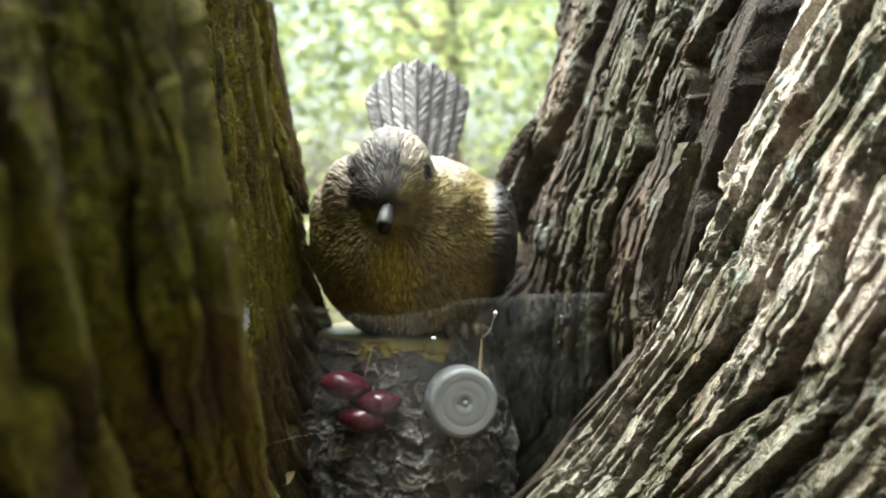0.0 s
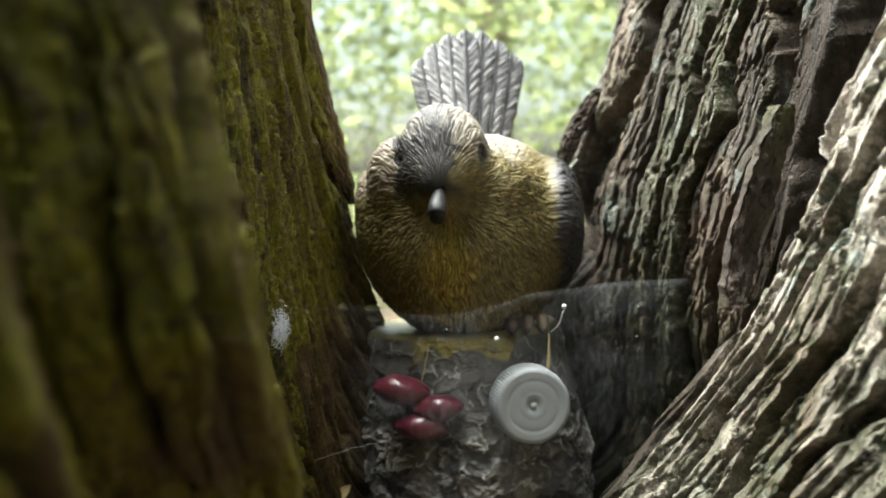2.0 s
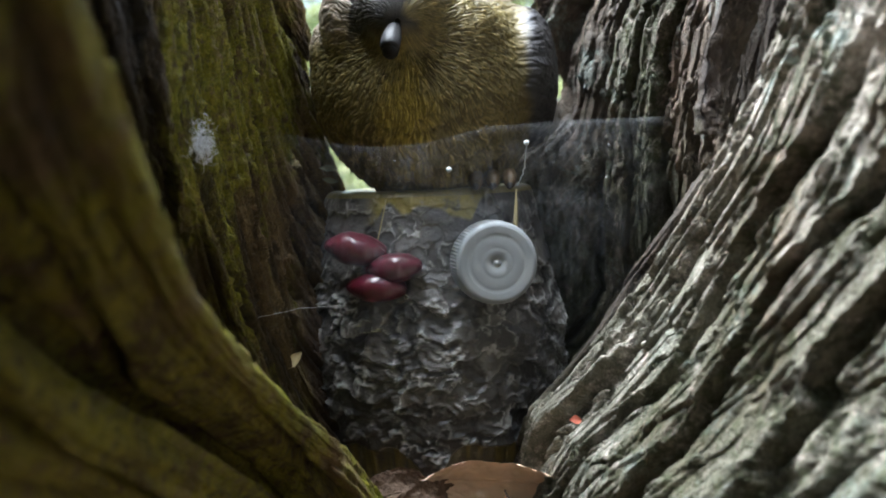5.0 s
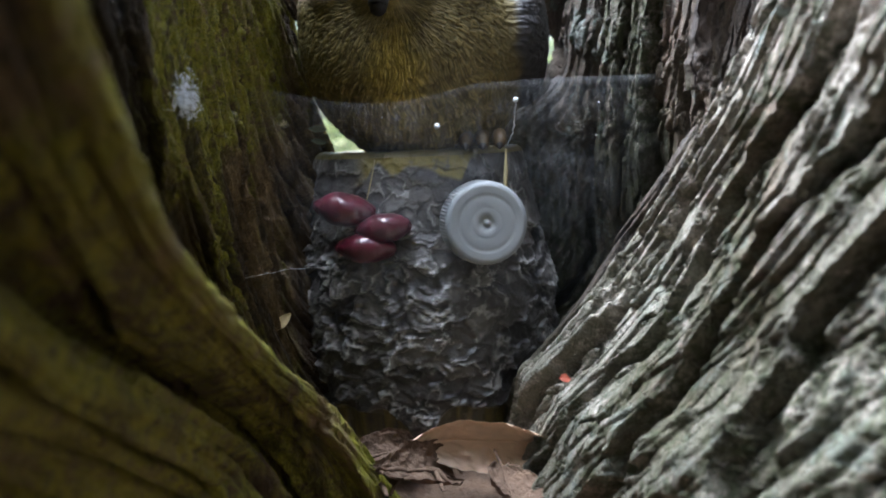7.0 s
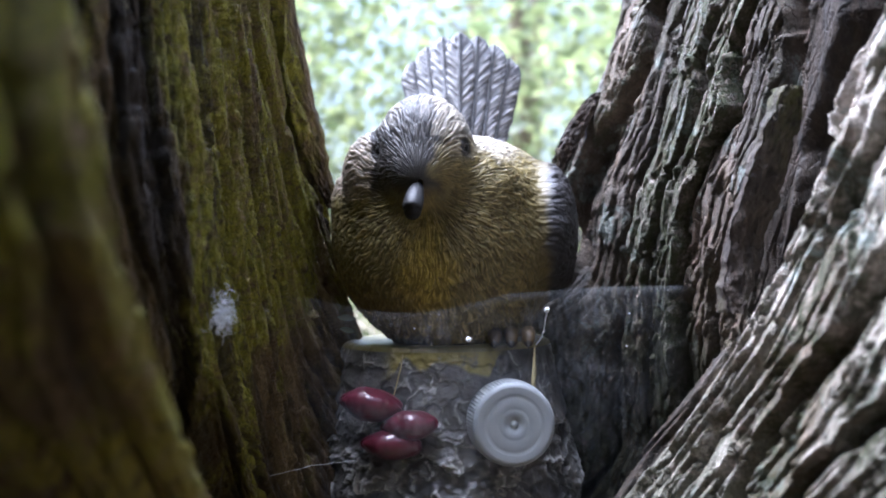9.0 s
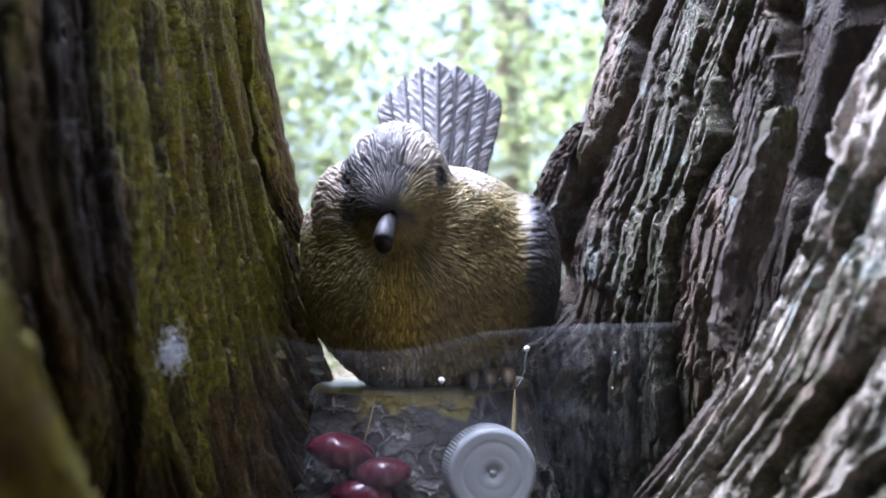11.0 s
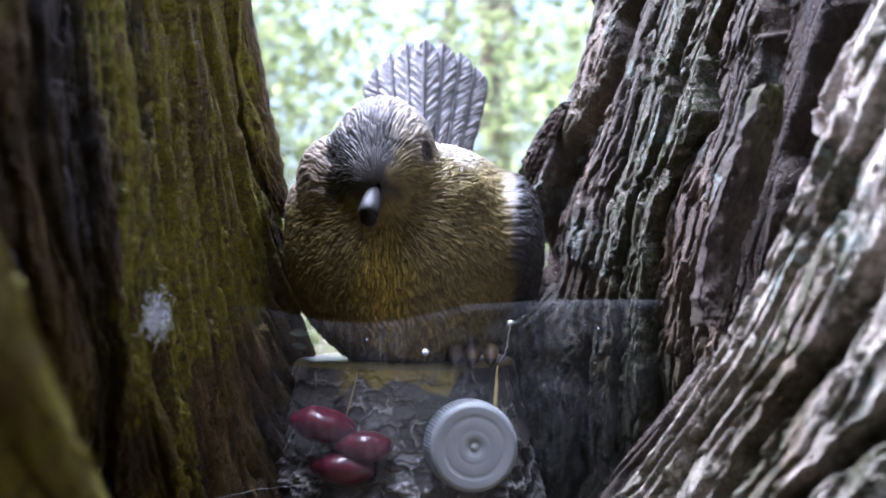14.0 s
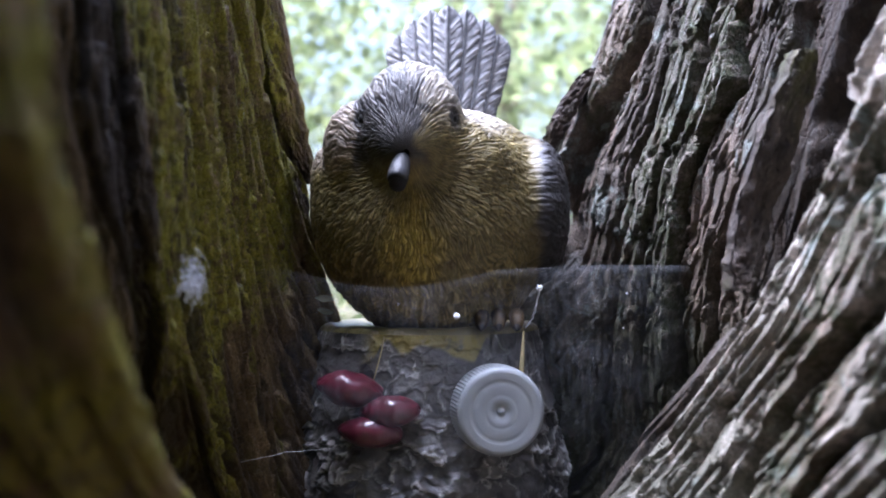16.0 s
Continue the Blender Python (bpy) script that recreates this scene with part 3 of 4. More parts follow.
def bird():
    lumps = [((-0.018, 0.497, 1.284), (0.0425, 0.0415, 0.0415)), ((-0.022, 0.466, 1.3150), (0.0180, 0.0190, 0.0215)), ((-0.008, 0.512, 1.300), (0.033, 0.030, 0.026)),
             ((0.0245, 0.508, 1.287), (0.0105, 0.030, 0.026)), ((-0.0550, 0.510, 1.299), (0.0070, 0.026, 0.014)), ((-0.0400, 0.475, 1.309), (0.0130, 0.014, 0.0155)),
             ((-0.004, 0.474, 1.302), (0.016, 0.014, 0.014)), ((-0.0222, 0.4535, 1.3075), (0.0105, 0.0100, 0.0105)), ((-0.013, 0.500, 1.262), (0.032, 0.033, 0.024))]
    axis = (Vector((-0.0215, 0.445, 1.303)) - BODY).normalized()
    u = axis.cross(Vector((0, 0, 1))).normalized()
    w = u.cross(axis)
    th = np.linspace(0.02, math.pi - 0.02, 420)
    ph = np.linspace(0, 2 * math.pi, 640, endpoint=False)
    tt, pp = np.meshgrid(th, ph, indexing="ij")
    d = np.cos(tt)[..., None] * np.array(axis) + np.sin(tt)[..., None] * (np.cos(pp)[..., None] * np.array(u) + np.sin(pp)[..., None] * np.array(w))
    c = np.array(BODY)

    def field(r):
        p = c + d * r[..., None]
        total = 0
        for centre, radii in lumps:
            k = np.sqrt((((p - centre) / radii) ** 2).sum(-1))
            dist = (k - 1) * min(radii)
            total = total + np.exp(-dist / 0.0022)
        return -np.log(np.maximum(total, 1e-30)) * 0.0022

    r = np.full(tt.shape, 0.075)
    for _ in range(60):
        r = r - np.clip(field(r), -0.002, 0.002) * 0.9
    p = c + d * r[..., None]
    # carved feather strokes that run away from the beak
    arc = np.cumsum(np.full(len(th), th[1] - th[0]))[:, None] + 0 * pp
    wob = 0.10 * fbm(pp * 4, tt * 4, 3, 2)
    f1, f2, tone, ox, oy = cells((pp + wob) * 60 / (2 * math.pi) * 1.6, arc * 8, 5)
    strand = np.maximum(1 - 3.0 * np.abs(fbm((pp + wob) * 40, arc * 8.5, 3, 8)), -0.6) * 0.6 + 0.5 * fbm((pp + wob) * 95, arc * 9, 2, 9)
    tuft = smooth(0.0, 0.30, f2 - f1) * (0.5 + 0.5 * tone) + 0.5 * oy
    h = 0.00062 * strand + 0.00042 * (tuft - 0.4) + 0.0005 * fbm(pp * 14, arc * 9, 3, 12)
    h = h * smooth(0.05, 0.3, tt)
    g1, g2, scale_tone, gx, gy = cells(p[..., 1] / 0.0050, p[..., 2] / 0.0040, 31)
    h = h + 0.0005 * (smooth(0.0, 0.25, g2 - g1) * (0.5 + 0.5 * scale_tone) - 0.5 * gy - 0.4) * smooth(0.017, 0.021, p[..., 0])
    eye_at = np.array((-0.0065, 0.4575, 1.3165))
    eye_far = np.array((-0.0385, 0.4580, 1.3165))
    for e in (eye_at, eye_far):
        q = np.linalg.norm(p - e, axis=-1)
        h = h - 0.0024 * np.exp(-(q / 0.0034) ** 2)
    p = p + d * h[..., None]
    worn = smooth(0.25, 0.95, strand * 0.9 + tuft * 0.25) * 0.8 * (1 - 0.85 * smooth(0.013, 0.021, p[..., 0])) + 0.12 * scale_tone * smooth(0.1, 0.35, g2 - g1) * smooth(0.019, 0.023, p[..., 0])
    # pigments
    x, y, z = p[..., 0], p[..., 1], p[..., 2]
    olive, ochre, slate, crown = np.array((0.165, 0.134, 0.052)), np.array((0.29, 0.225, 0.042)), np.array((0.042, 0.040, 0.042)), np.array((0.30, 0.27, 0.22))
    col = np.ones(p.shape) * olive
    wild = 0.006 * fbm(x * 160, z * 160, 3, 3)
    f = smooth(0.016, 0.004, np.abs(x + 0.021 + wild) + 0.45 * np.abs(z - 1.272)) * smooth(0.49, 0.46, y)
    col = col + (ochre - col) * f[..., None]
    # pale crown, lightened further to paint the overhead light on it
    f = smooth(1.312, 1.322, z + wild) * smooth(0.016, 0.004, x)
    col = col + (crown - col) * f[..., None]
    f = smooth(-0.034, -0.039, x + wild) * smooth(1.298, 1.304, z + wild) * 0.8
    col = col + (np.array((0.30, 0.25, 0.20)) - col) * f[..., None]
    f = smooth(0.0200, 0.0248, x + wild * 0.5)
    col = col + (slate - col) * f[..., None]
    mask = np.maximum(smooth(0.004, 0.0, np.abs(x + 0.0290 + wild) - 0.0105) * smooth(1.334, 1.325, z + wild), smooth(0.0025, 0.0, np.abs(x + 0.0255 + 0.5 * wild) - 0.0032) * smooth(1.341, 1.334, z + wild))
    f = mask * smooth(0.476, 0.466, y) * smooth(1.296, 1.304, z) * 0.9
    col = col + (np.array((0.021, 0.021, 0.026)) - col) * f[..., None]
    for e in (eye_at, eye_far):
        f = smooth(0.0050, 0.0026, np.linalg.norm(p - e, axis=-1))
        col = col + (np.array((0.02, 0.018, 0.016)) - col) * f[..., None]
    pieces, cols, wear = [sheet(p, True)], [col.reshape(-1, 3)], [worn.ravel()]

    def add(piece, colour, w=0.0):
        pieces.append(piece)
        cols.append(np.ones((len(piece[0]), 3)) * np.array(colour) if np.ndim(colour) == 1 else colour)
        wear.append(np.full(len(piece[0]), w) if np.ndim(w) == 0 else w)

    # bill: a short blunt wedge, grey above, with a black end and lower half
    tip, root = Vector((-0.0240, 0.4372, 1.2935)), Vector((-0.0228, 0.4465, 1.3020))
    for k, (wide, drop) in enumerate(((1.0, 0.0), (0.85, -0.0020))):
        rows = [root.lerp(tip, f) + Vector((0, 0, drop * 0.7 + (0.0008 if k == 0 else 0) * math.sin(f * 3.1))) for f in (0, 0.25, 0.5, 0.75, 0.93, 1.0, 1.0)]
        grey = np.repeat(np.array([0.020, 0.025, 0.032, 0.036, 0.032, 0.010, 0.008] if k == 0 else [0.010] * 7), 20)
        add(tube(rows, [g * wide for g in (0.0022, 0.0028, 0.0032, 0.0035, 0.0034, 0.0029, 0.00005)], 20), grey[:, None] * np.array((1.0, 1.01, 1.08)), 0.0)
    # eyes
    for e in (eye_at + (-0.0012, 0.0026, 0), eye_far + (0.0012, 0.0030, 0)):
        t2, p2 = np.meshgrid(np.linspace(0.01, 3.13, 12), np.linspace(0, 2 * math.pi, 18, endpoint=False), indexing="ij")
        add(sheet(e + 0.0022 * np.stack([np.sin(t2) * np.cos(p2), np.sin(t2) * np.sin(p2), np.cos(t2)], -1), True), (0.01, 0.009, 0.008))
    # tail: nine overlapping feathers fanned upwards, each with a shaft and slanting barbs
    for k in (0, 6, 1, 5, 2, 4, 3):
        f = (k - 3) / 3.0
        ang = f * 0.17
        length = 0.0615 - 0.011 * f * f
        half = 0.0070
        foot = np.array((-0.0135 + 0.0135 * f, 0.556 - 0.0072 * (1 - abs(f)), 1.318))
        out = np.array((math.sin(ang), 0.25, math.cos(ang)))
        side = np.array((math.cos(ang), 0.0, -math.sin(ang)))
        front = np.array((0, -1.0, 0.2))
        a, b = np.meshgrid(np.linspace(0, 1, 130), np.linspace(-1, 1, 37), indexing="ij")
        prof = half * np.sqrt(np.clip(1 - np.clip((a - 0.80) / 0.20, 0, 1) ** 2.2, 0.0, 1)) * (0.55 + 0.45 * smooth(0, 0.8, a))
        barb = fbm((a * 60 - np.abs(b) * 7.0), np.sign(b) * 3 + b * 1.2 + k * 7, 2, 61 + k)
        lift = 0.0016 * (1 - np.abs(b) ** 3) - 0.0008 * np.abs(b) ** 8 + 0.0009 * np.exp(-(b / 0.14) ** 2) + 0.0009 * barb * smooth(0.08, 0.25, np.abs(b))
        ragged = 1 + 0.10 * fbm(a * 14, np.sign(b) * 5 + k, 2, 71)
        pt = foot + (a * length)[..., None] * out + (b * prof * ragged)[..., None] * side + lift[..., None] * front
        back = pt - 0.0012 * front
        tone = np.clip(0.5 + 0.8 * barb, 0, 1)
        base = np.array((0.27, 0.275, 0.30)) * (0.8 + 0.4 * hash2(np.array([k]), np.array([3]), 5)[0])
        colour = base * (1 - 0.60 * smooth(0.84, 0.95, np.abs(b)))[..., None] * (1 - 0.6 * np.exp(-(b / 0.10) ** 2))[..., None]
        add(sheet(pt), colour.reshape(-1, 3), (0.70 * smooth(0.40, 0.9, tone) * smooth(0.1, 0.3, np.abs(b))).ravel())
        add(sheet(back[:, ::-1]), base * 0.8)
    # toes that grip the stump's edge
    for cx in (0.0085,):
        back = 0.0 if cx > 0 else 0.006
        for k in (-1, 0, 1):
            x0 = cx + 0.0062 * k
            path = [(x0, 0.480 + back, 1.2490), (x0, 0.4755 + back, 1.2490), (x0, 0.4725 + back, 1.2475), (x0, 0.4705 + back, 1.2455), (x0, 0.4700 + back, 1.2440)]
            add(tube(path, (0.0022, 0.0028, 0.0026, 0.0019, 0.0003), 12), (0.085, 0.055, 0.022), 0.1)
            add(tube([(x0, 0.4712 + back, 1.2465), (x0, 0.4695 + back, 1.2455), (x0, 0.4688 + back, 1.2440)], (0.0012, 0.0014, 0.0002), 8), (0.025, 0.02, 0.016))
    # the base of the tail
    add(tube([(-0.014, 0.525, 1.300), (-0.014, 0.545, 1.315), (-0.0135, 0.556, 1.328)], (0.016, 0.0125, 0.006), 20), slate)
    v, q = joined(*pieces)
    me = mesh_of("bird_figurine", v, q, BIRD, {"worn": np.concatenate(wear)}, {"pigment": np.concatenate(cols)})
    return tagged(new("bird_figurine", me), "plump olive-brown carved bird figurine with raised grey tail", "figurine")


bird()


# ---- bottle cap ----
def bottle_cap():
    cap = tagged(new("bottle_cap"), "milky white ribbed plastic bottle cap", "bottle cap")
    R = 0.0150

    def ribs(k, a):
        return 1 + (0.012 * np.cos(a * 76) if 1 <= k <= 4 else 0)

    v, q = lathe([(0.0135, 0.0), (R * 1.01, 0.0004), (R * 1.005, 0.003), (R, 0.006), (R * 0.990, 0.0112), (R * 0.978, 0.0126), (R * 0.955, 0.0136), (R * 0.920, 0.0141), (R * 0.87, 0.0143)], 768, ribs)
    hang(new("skirt", mesh_of("skirt", v, q, CAP)), cap)
    v, q = lathe([(R * 0.87, 0.0143), (R * 0.73, 0.01430), (R * 0.71, 0.01426), (R * 0.69, 0.01412), (R * 0.63, 0.01408), (R * 0.61, 0.01416), (R * 0.59, 0.01421), (R * 0.40, 0.01420), (R * 0.385, 0.01416), (R * 0.365, 0.01413), (R * 0.345, 0.01416), (R * 0.33, 0.01420), (R * 0.15, 0.01424), (R * 0.13, 0.01380), (R * 0.08, 0.01378), (R * 0.06, 0.01430), (R * 0.02, 0.01445), (0.00002, 0.01446)], 96)
    hang(new("top_disc", mesh_of("top_disc", v, q, CAP)), cap)
    z = Vector((0.19, -0.98, 0.03)).normalized()
    cap.matrix_world = Matrix.Translation(Vector((0.0094, 0.4525, 1.2185)) - z * 0.0143) @ z.to_track_quat("Z", "Y").to_matrix().to_4x4()
    return cap


bottle_cap()


# ---- berries ----
def berry(place, size, turn, seed):
    ob = tagged(new("berry"), "glossy dark red oval berry", "berry", group="berries on the stump")
    t, p = np.meshgrid(np.linspace(0.001, math.pi - 0.001, 40), np.linspace(0, 2 * math.pi, 48, endpoint=False), indexing="ij")
    r = 1 + 0.11 * fbm(t * 2 + seed, np.cos(p) * 2, 3, seed) - 0.06 * np.exp(-((t - 0.05) / 0.2) ** 2)
    tip = 1 + 0.20 * np.cos(t) ** 6
    pts = np.stack([np.cos(t) * size[0] * r * tip, np.sin(t) * np.cos(p) * size[1] * r, np.sin(t) * np.sin(p) * size[2] * r], -1)
    v, q = sheet(pts, True)
    hang(new("skin", mesh_of("berry_skin", v, q, BERRY)), ob)
    ob.matrix_world = pose(*place, 0, turn, 0)
    return ob


berry((-0.0420, 0.4620, 1.2245), (0.0098, 0.0070, 0.0062), 10, 1)
berry((-0.0278, 0.4590, 1.2176), (0.0088, 0.0062, 0.0055), -4, 2)
berry((-0.0346, 0.4588, 1.2105), (0.0092, 0.0062, 0.0053), 4, 3)

v, q = tube([(-0.0312, 0.4680, 1.2420), (-0.0318, 0.4655, 1.2375), (-0.0332, 0.4650, 1.2320), (-0.0345, 0.4640, 1.2270)], (0.00025, 0.0003, 0.0003, 0.00025), 6)
tagged(new("stalk", mesh_of("stalk", v, q, STRAW)), "thin dry stalk that leads to the berries", "stalk")

# straw behind the cap
v, q = tube([(0.0170, 0.4705, 1.2440), (0.0166, 0.4690, 1.236), (0.0158, 0.4680, 1.224), (0.015, 0.4680, 1.215)], (0.0003, 0.0008, 0.0011, 0.0008), 8)
tagged(new("straw", mesh_of("straw", v, q, STRAW)), "thin yellow dry straw tucked behind the cap", "straw")


# ---- dead leaf in the hollow ----
def dead_leaf(place, length, width, turn, curl, seed, label, material=None):
    """A dry leaf rolled along its length, with a midrib, a wavy margin and real thickness."""
    ob = tagged(new("dead_leaf"), label, "leaf")
    a, b = np.meshgrid(np.linspace(0, 1, 70), np.linspace(-1, 1, 37), indexing="ij")
    w = width * np.sin(np.clip(a, 0.03, 0.97) * math.pi) ** 0.55 * (1 + 0.16 * fbm(a * 9, np.sign(b) * 2, 3, seed))
    roll = b * curl * (0.75 + 0.4 * a)
    x = (a - 0.5) * length + 0.001 * fbm(a * 6, b * 6, 3, seed + 4)
    y = w * np.sin(roll) / curl
    z = w * (1 - np.cos(roll)) / curl + 0.004 * np.sin(a * 4 + seed) * (length / 0.06) + 0.0018 * fbm(a * 8, b * 4, 3, seed)
    z = z + 0.00016 * np.cos(a * 60 - np.abs(b) * 9)
    top = np.stack([x, y, z], -1)
    v, q = joined(sheet(top), sheet((top - (0, 0, 0.0005))[:, ::-1]))
    hang(new("blade", mesh_of("leaf_blade", v, q, material or DEAD_LEAF)), ob)
    mid = top[:, 18] + (0, 0, 0.0002)
    v, q = tube([tuple(p) for p in mid[::5]] + [tuple(mid[-1] + (0.005, 0.001, 0.002))], [0.0006] * len(mid[::5]) + [0.0004], 6)
    hang(new("midrib", mesh_of("leaf_midrib", v, q, material or DEAD_LEAF)), ob)
    ob.matrix_world = pose(*place, *turn)
    return ob


dead_leaf((0.006, 0.424, 1.1470), 0.050, 0.0120, (105, 0, -6), 0.9, 3, "curled light brown dead leaf lying in the fork")
dead_leaf((-0.016, 0.418, 1.1395), 0.036, 0.012, (40, 25, 50), 1.2, 5, "dark brown dead leaf lying in the fork", LITTER)
dead_leaf((0.016, 0.405, 1.1375), 0.030, 0.010, (15, -12, 110), 1.0, 9, "dark brown dead leaf lying in the fork", LITTER)
dead_leaf((-0.030, 0.440, 1.1380), 0.034, 0.010, (30, 5, 20), 1.3, 12, "dark brown dead leaf lying in the fork", LITTER)


def scrap(name, label, category, place, size, turn, material, seed):
    """A small torn flake."""
    a, b = np.meshgrid(np.linspace(0, 1, 14), np.linspace(-1, 1, 9), indexing="ij")
    w = size[1] * np.sin(np.clip(a, 0.04, 0.96) * math.pi) ** 0.8 * (1 + 0.3 * fbm(a * 5, b, 2, seed))
    top = np.stack([(a - 0.5) * size[0], b * w, 0.25 * size[1] * b * b + 0.15 * size[1] * np.sin(a * 5)], -1)
    v, q = joined(sheet(top), sheet((top - (0, 0, 0.0004))[:, ::-1]))
    ob = tagged(new(name, mesh_of(name, v, q, material)), label, category)
    ob.matrix_world = pose(*place, *turn)
    return ob


PALE_SCRAP = simple("pale_scrap", (0.46, 0.36, 0.17), 0.6, 300, 0.3)
ORANGE_SCRAP = simple("orange_scrap", (0.26, 0.060, 0.030), 0.6, 300, 0.3)
GREEN_SCRAP = simple("grey_green_scrap", (0.26, 0.27, 0.17), 0.7, 300, 0.3)
scrap("leaf_scrap", "small pale yellow leaf scrap caught on the bark", "leaf", (-0.0680, 0.4640, 1.1835), (0.0090, 0.0022), (60, -45, 10), PALE_SCRAP, 2)
scrap("leaf_scrap", "small orange leaf scrap caught on the bark", "leaf", (0.0322, 0.3965, 1.1752), (0.0040, 0.0014), (50, 10, 20), ORANGE_SCRAP, 4)
scrap("leaf_scrap", "small grey-green leaf scrap stuck to the trunk", "leaf", (-0.0562, 0.4945, 1.2543), (0.0072, 0.0013), (75, 5, 10), GREEN_SCRAP, 6)
scrap("leaf_scrap", "small grey-green leaf scrap stuck to the trunk", "leaf", (-0.0562, 0.4960, 1.2495), (0.0060, 0.0012), (75, 12, 5), GREEN_SCRAP, 7)

# twigs and crumbs on the floor of the fork
rnd = random.Random(12)
for k in range(9):
    x, y = rnd.uniform(-0.035, 0.03), rnd.uniform(0.385, 0.455)
    a, ln = rnd.uniform(0, 3.1), rnd.uniform(0.008, 0.022)
    pts = [(x + math.cos(a) * ln * (f - 0.5), y + math.sin(a) * ln * (f - 0.5), 1.1365 + 0.003 * math.sin(f * 3) + rnd.uniform(0, 0.0015)) for f in (0, 0.33, 0.66, 1)]
    v, q = tube(pts, (0.0006, 0.0009, 0.0008, 0.0004), 6)
    tagged(new("twig", mesh_of("twig", v, q, LITTER)), "thin dark twig on the floor of the fork", "twig", group="twigs in the fork")


# ---- cobweb sheets ----
def cobweb():
    web = tagged(new("cobweb"), "thin hazy cobweb sheet with white specks", "cobweb")
    a, b = np.meshgrid(np.linspace(0, 1, 90), np.linspace(0, 1, 60), indexing="ij")
    x = -0.066 + 0.134 * a
    top = 1.2655 - 0.005 * np.sin(np.clip((0.55 - a) / 0.45, 0, 1) * math.pi) + 0.0015 * smooth(0.5, 0.8, a)
    y = 0.405 + 0.030 * smooth(0.3, 1.0, a) - 0.01 * b + 0.004 * fbm(a * 5, b * 4, 2, 4)
    z = top - b * 0.075
    v, q = sheet(np.stack([x, y, z], -1))
    rim = np.exp(-(b / 0.02) ** 2) * (0.6 + 0.6 * fbm(a * 9, b, 2, 5))
    rim = rim * (0.15 + 0.85 * smooth(0.45, 0.7, a)) * smooth(0.0, 0.1, a) * smooth(1.0, 0.93, a)
    veil = smooth(0.0, 0.3, a) * smooth(1.0, 0.85, a) * smooth(1.0, 0.6, b) * (0.42 + 0.58 * np.exp(-b / 0.13))
    hang(new("sheet", mesh_of("web_sheet", v, q, WEB, {"rim": np.clip(rim, 0, 1), "veil": veil})), web)
    for place, r in (((-0.0035, 0.398, 1.2527), 0.0009), ((0.0205, 0.420, 1.2602), 0.0009), ((0.047, 0.425, 1.2585), 0.0003), ((-0.02, 0.40, 1.2560), 0.00025), ((0.046, 0.425, 1.2480), 0.00025)):
        bm = bmesh.new()
        bmesh.ops.create_icosphere(bm, subdivisions=2, radius=r)
        for vert in bm.verts:
            vert.co = vert.co * (1 + 0.35 * noise.noise(vert.co * 1500 + Vector(place) * 90)) + Vector(place)
        part("speck", bm, WHITE_FLUFF, web, "white speck of fluff")
    for ends, r in ((((0.0205, 0.4200, 1.2598), (0.0200, 0.4400, 1.2520), (0.0175, 0.4630, 1.2455)), 0.00030), (((-0.0740, 0.4350, 1.2040), (-0.0620, 0.4500, 1.2050), (-0.0500, 0.4690, 1.2030)), 0.00010)):
        line = [Vector(ends[0]).lerp(Vector(ends[1]), k / 6) for k in range(6)] + [Vector(ends[1]).lerp(Vector(ends[2]), k / 6) for k in range(7)]
        v, q = tube([p + 0.0005 * noise.noise_vector(p * 300) for p in line], [r * (0.6 + 0.5 * abs(noise.noise(p * 700))) for p in line], 6)
        tagged(hang(new("thread", mesh_of("web_thread", v, q, WHITE_FLUFF)), web), "pale web thread")
    return web


cobweb()


# white fluffy tuft on the mossy trunk
def tuft(place):
    rnd = random.Random(4)
    pieces = []
    for k in range(300):
        c = Vector(place) + Vector((abs(rnd.gauss(0, 0.0009)), rnd.gauss(0, 0.0055), rnd.gauss(0, 0.0026) + (0.006 if k % 9 == 0 else 0) * rnd.random()))
        d = Vector((rnd.gauss(0.4, 0.5), rnd.gauss(0, 1), rnd.gauss(0, 1.2))).normalized() * rnd.uniform(0.0006, 0.0017)
        bend = Vector((rnd.gauss(0, 1), rnd.gauss(0, 1), rnd.gauss(0, 1))) * 0.0004
        r = rnd.uniform(0.00006, 0.00016)
        pieces.append(tube([c - d, c + bend, c + d], (r * 0.4, r, r * 0.3), 4))
    v, q = joined(*pieces)
    return tagged(new("tuft", mesh_of("tuft", v, q, WHITE_FLUFF)), "white fluffy web tuft stuck to mossy bark", "cobweb")


tuft((-0.0690, 0.3630, 1.2622))


# ---- forest behind ----
def leaves(count, centre, size, leaf, seed):
    """Many small folded leaves about a centre, gathered in clumps."""
    rng = np.random.default_rng(seed)
    clumps = rng.normal(0, 0.45, (max(6, count // 60), 3)) * size
    c = clumps[rng.integers(0, len(clumps), count)] + rng.normal(0, 0.16, (count, 3)) * min(size)
    c = c + centre
    d = rng.normal(0, 1, (count, 3))
    d[:, 2] *= 0.4
    d /= np.linalg.norm(d, axis=1, keepdims=True)
    s = np.cross(d, rng.normal(0, 1, (count, 3)))
    s /= np.linalg.norm(s, axis=1, keepdims=True)
    n = np.cross(d, s)
    L = leaf * rng.uniform(0.6, 1.3, (count, 1))
    mid = c + n * L * 0.10
    v = np.stack([c - d * L * 0.5, mid - d * L * 0.1 + s * L * 0.3, mid + d * L * 0.5, mid - d * L * 0.1 - s * L * 0.3, c], 1)
    base = np.arange(count)[:, None] * 5
    q = np.concatenate([base + [0, 1, 2, 4], base + [0, 4, 2, 3]])
    return v.reshape(-1, 3), q


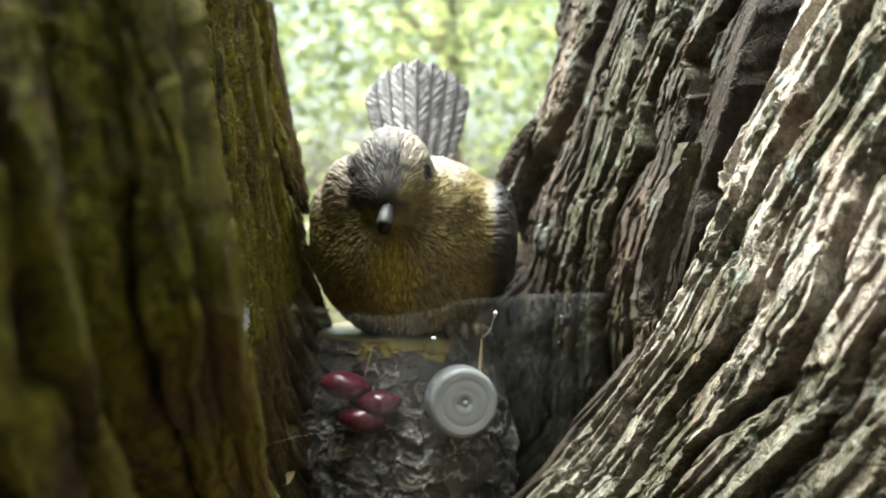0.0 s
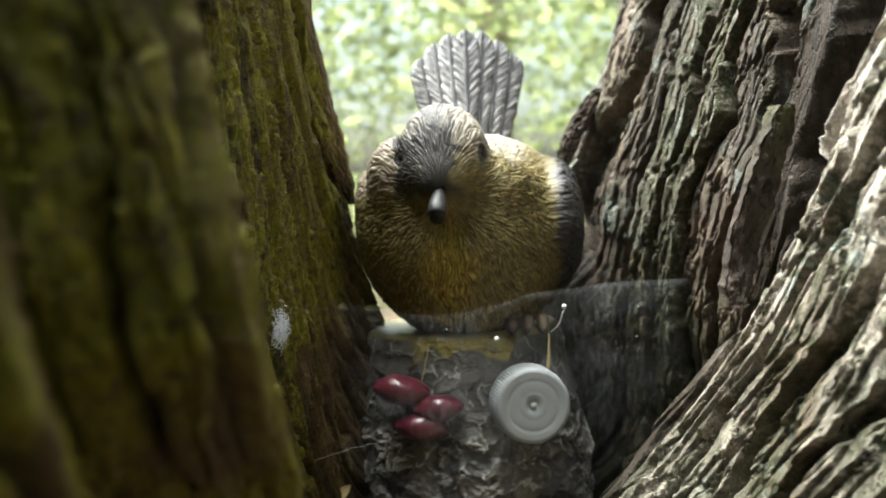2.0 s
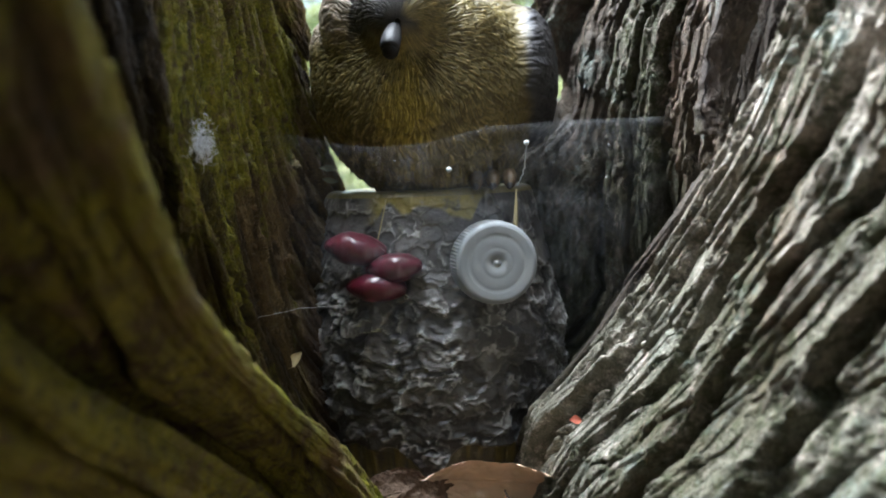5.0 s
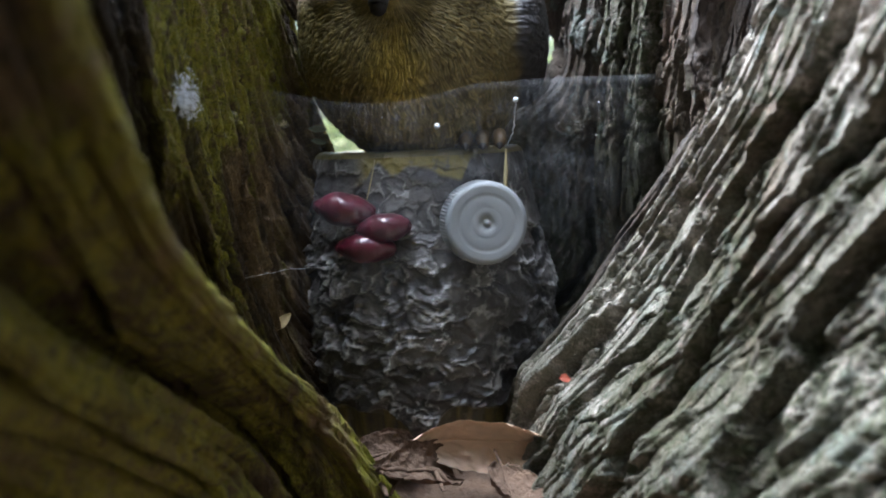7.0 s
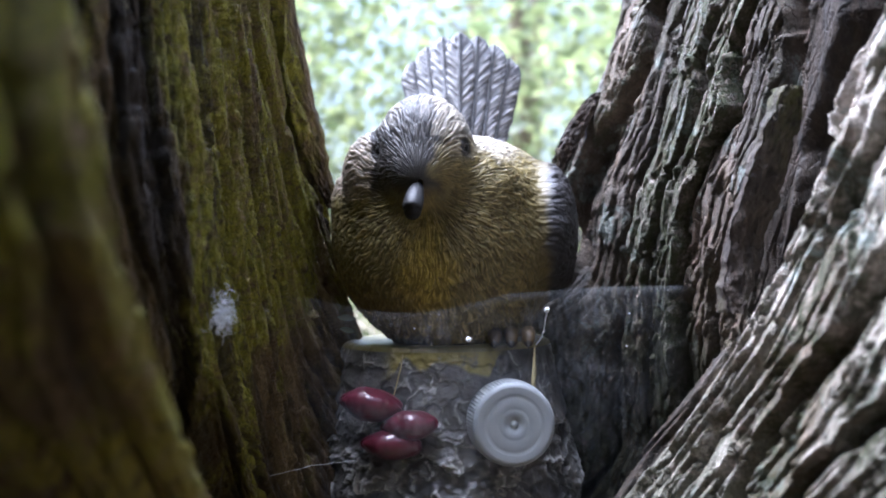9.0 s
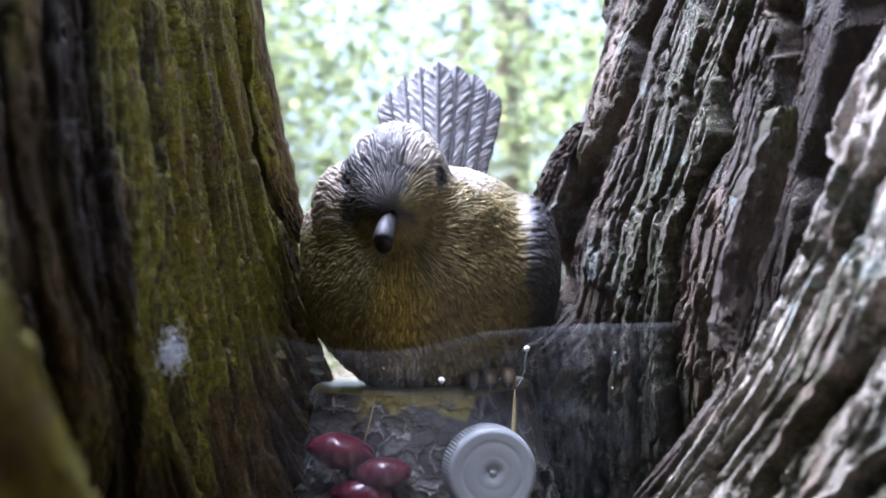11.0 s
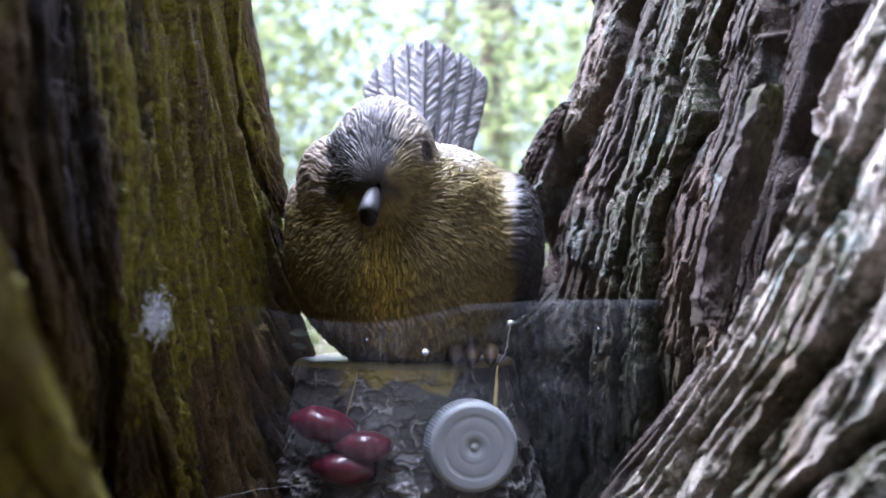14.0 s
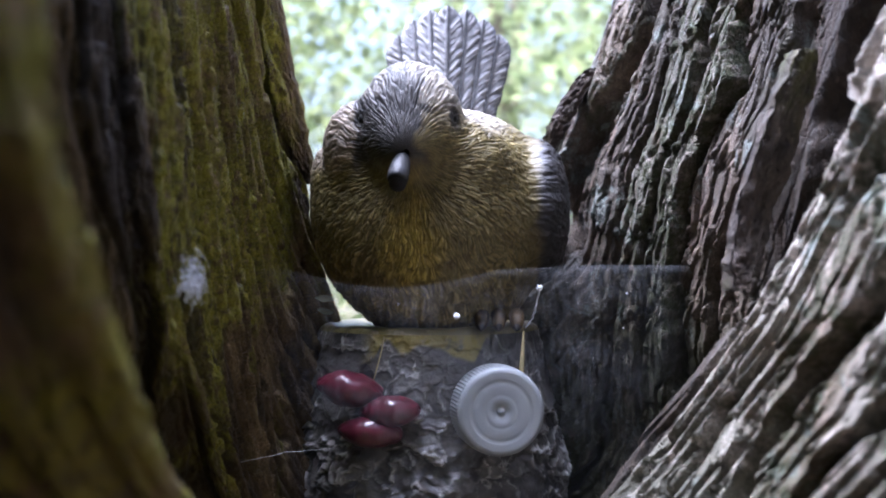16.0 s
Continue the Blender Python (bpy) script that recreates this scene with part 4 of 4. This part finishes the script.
def forest_tree(place, height, girth, crown, count, seed, leaf=0.09, foliage=None, label="sunlit broadleaf tree in the forest behind"):
    rnd = random.Random(seed)
    ob = tagged(new("tree"), label, "tree", group="forest trees")
    x, y = place
    pts = [(x + 0.1 * math.sin(k * 1.3 + seed), y + 0.1 * math.cos(k * 1.7 + seed), height * k / 7 - 0.1) for k in range(8)]
    pieces = [tube(pts, [girth * (1.15 - 0.12 * k) for k in range(8)], 12)]
    for k in range(7):
        base = Vector(pts[2 + k % 5])
        end = base + Vector((rnd.uniform(-1, 1), rnd.uniform(-1, 1), rnd.uniform(0.2, 0.9))) * 1.3
        pieces.append(tube([base, base.lerp(end, 0.5) + Vector((0, 0, 0.12)), end], (girth * 0.35, girth * 0.2, girth * 0.05), 7))
    v, q = joined(*pieces)
    hang(new("trunk", mesh_of("far_trunk", v, q, FAR_BARK)), ob)
    v, q = leaves(count, np.array((x, y, crown[0])), np.array((crown[1], crown[1], crown[2])), leaf, seed)
    hang(new("crown", mesh_of("crown", v, q, foliage or LEAF)), ob)
    return ob


SPOTS = [(-2.35, 9.2, 9, 0.1), (-1.95, 7.4, 9, 0.08), (-2.3, 6.0, 8, 0.09), (1.0, 6.6, 9, 0.08), (-0.05, 9.0, 9, 0.10), (1.9, 7.0, 8, 0.10), (-3.4, 9.5, 10, 0.14), (1.6, 11.0, 10, 0.12), (-3.6, 13.0, 11, 0.15), (0.2, 15.0, 12, 0.14), (4.2, 12.0, 11, 0.15), (-5.5, 12.0, 11, 0.15), (-4.0, 18.0, 13, 0.2), (2.6, 18.0, 13, 0.2), (-0.8, 21.0, 14, 0.2)]
for k, (x, y, h, g) in enumerate(SPOTS):
    forest_tree((x, y), h, g, (1.6 + 0.16 * y, 1.2 + 0.06 * y, 1.3 + 0.07 * y), 3600, 20 + k, 0.09)
v, q = leaves(9000, np.array((-0.6, 11.0, 0.9)), np.array((6.0, 5.0, 0.8)), 0.11, 77)
tagged(new("undergrowth", mesh_of("undergrowth", v, q, LEAF)), "leafy green undergrowth of the forest", "undergrowth", kind="stuff")

# unseen dark trees added around the viewer to block low sky light
rnd = random.Random(5)
for k in range(18):
    a = radians(150 + 240 * (k + 0.5) / 18 + rnd.uniform(-4, 4))
    d = rnd.uniform(3.8, 7.5)
    forest_tree((d * math.cos(a), 0.4 + d * math.sin(a)), rnd.uniform(7, 10), rnd.uniform(0.09, 0.16), (2.8, 1.9, 2.2), 1500, 60 + k, 0.26, BLOCKER_LEAF, "unseen dark tree added to block low sky light")

# unseen leaf screen added behind the viewer to keep light off the fork
rng = np.random.default_rng(3)
n = 15000
a = rng.uniform(math.pi * 1.02, math.pi * 1.98, n)
d = rng.uniform(1.3, 2.6, n)
c = np.stack([d * np.cos(a), 0.2 + d * np.sin(a), rng.uniform(0.0, 4.2, n)], -1)
v, q = leaves(n, np.zeros(3), np.array((0.01, 0.01, 0.01)), 0.14, 91)
v = v.reshape(n, 5, 3) + c[:, None, :]
tagged(new("leaf_screen", mesh_of("leaf_screen", v.reshape(-1, 3), q, BLOCKER_LEAF)), "unseen dark leaf screen added to block light from behind the viewer", "undergrowth", kind="stuff")
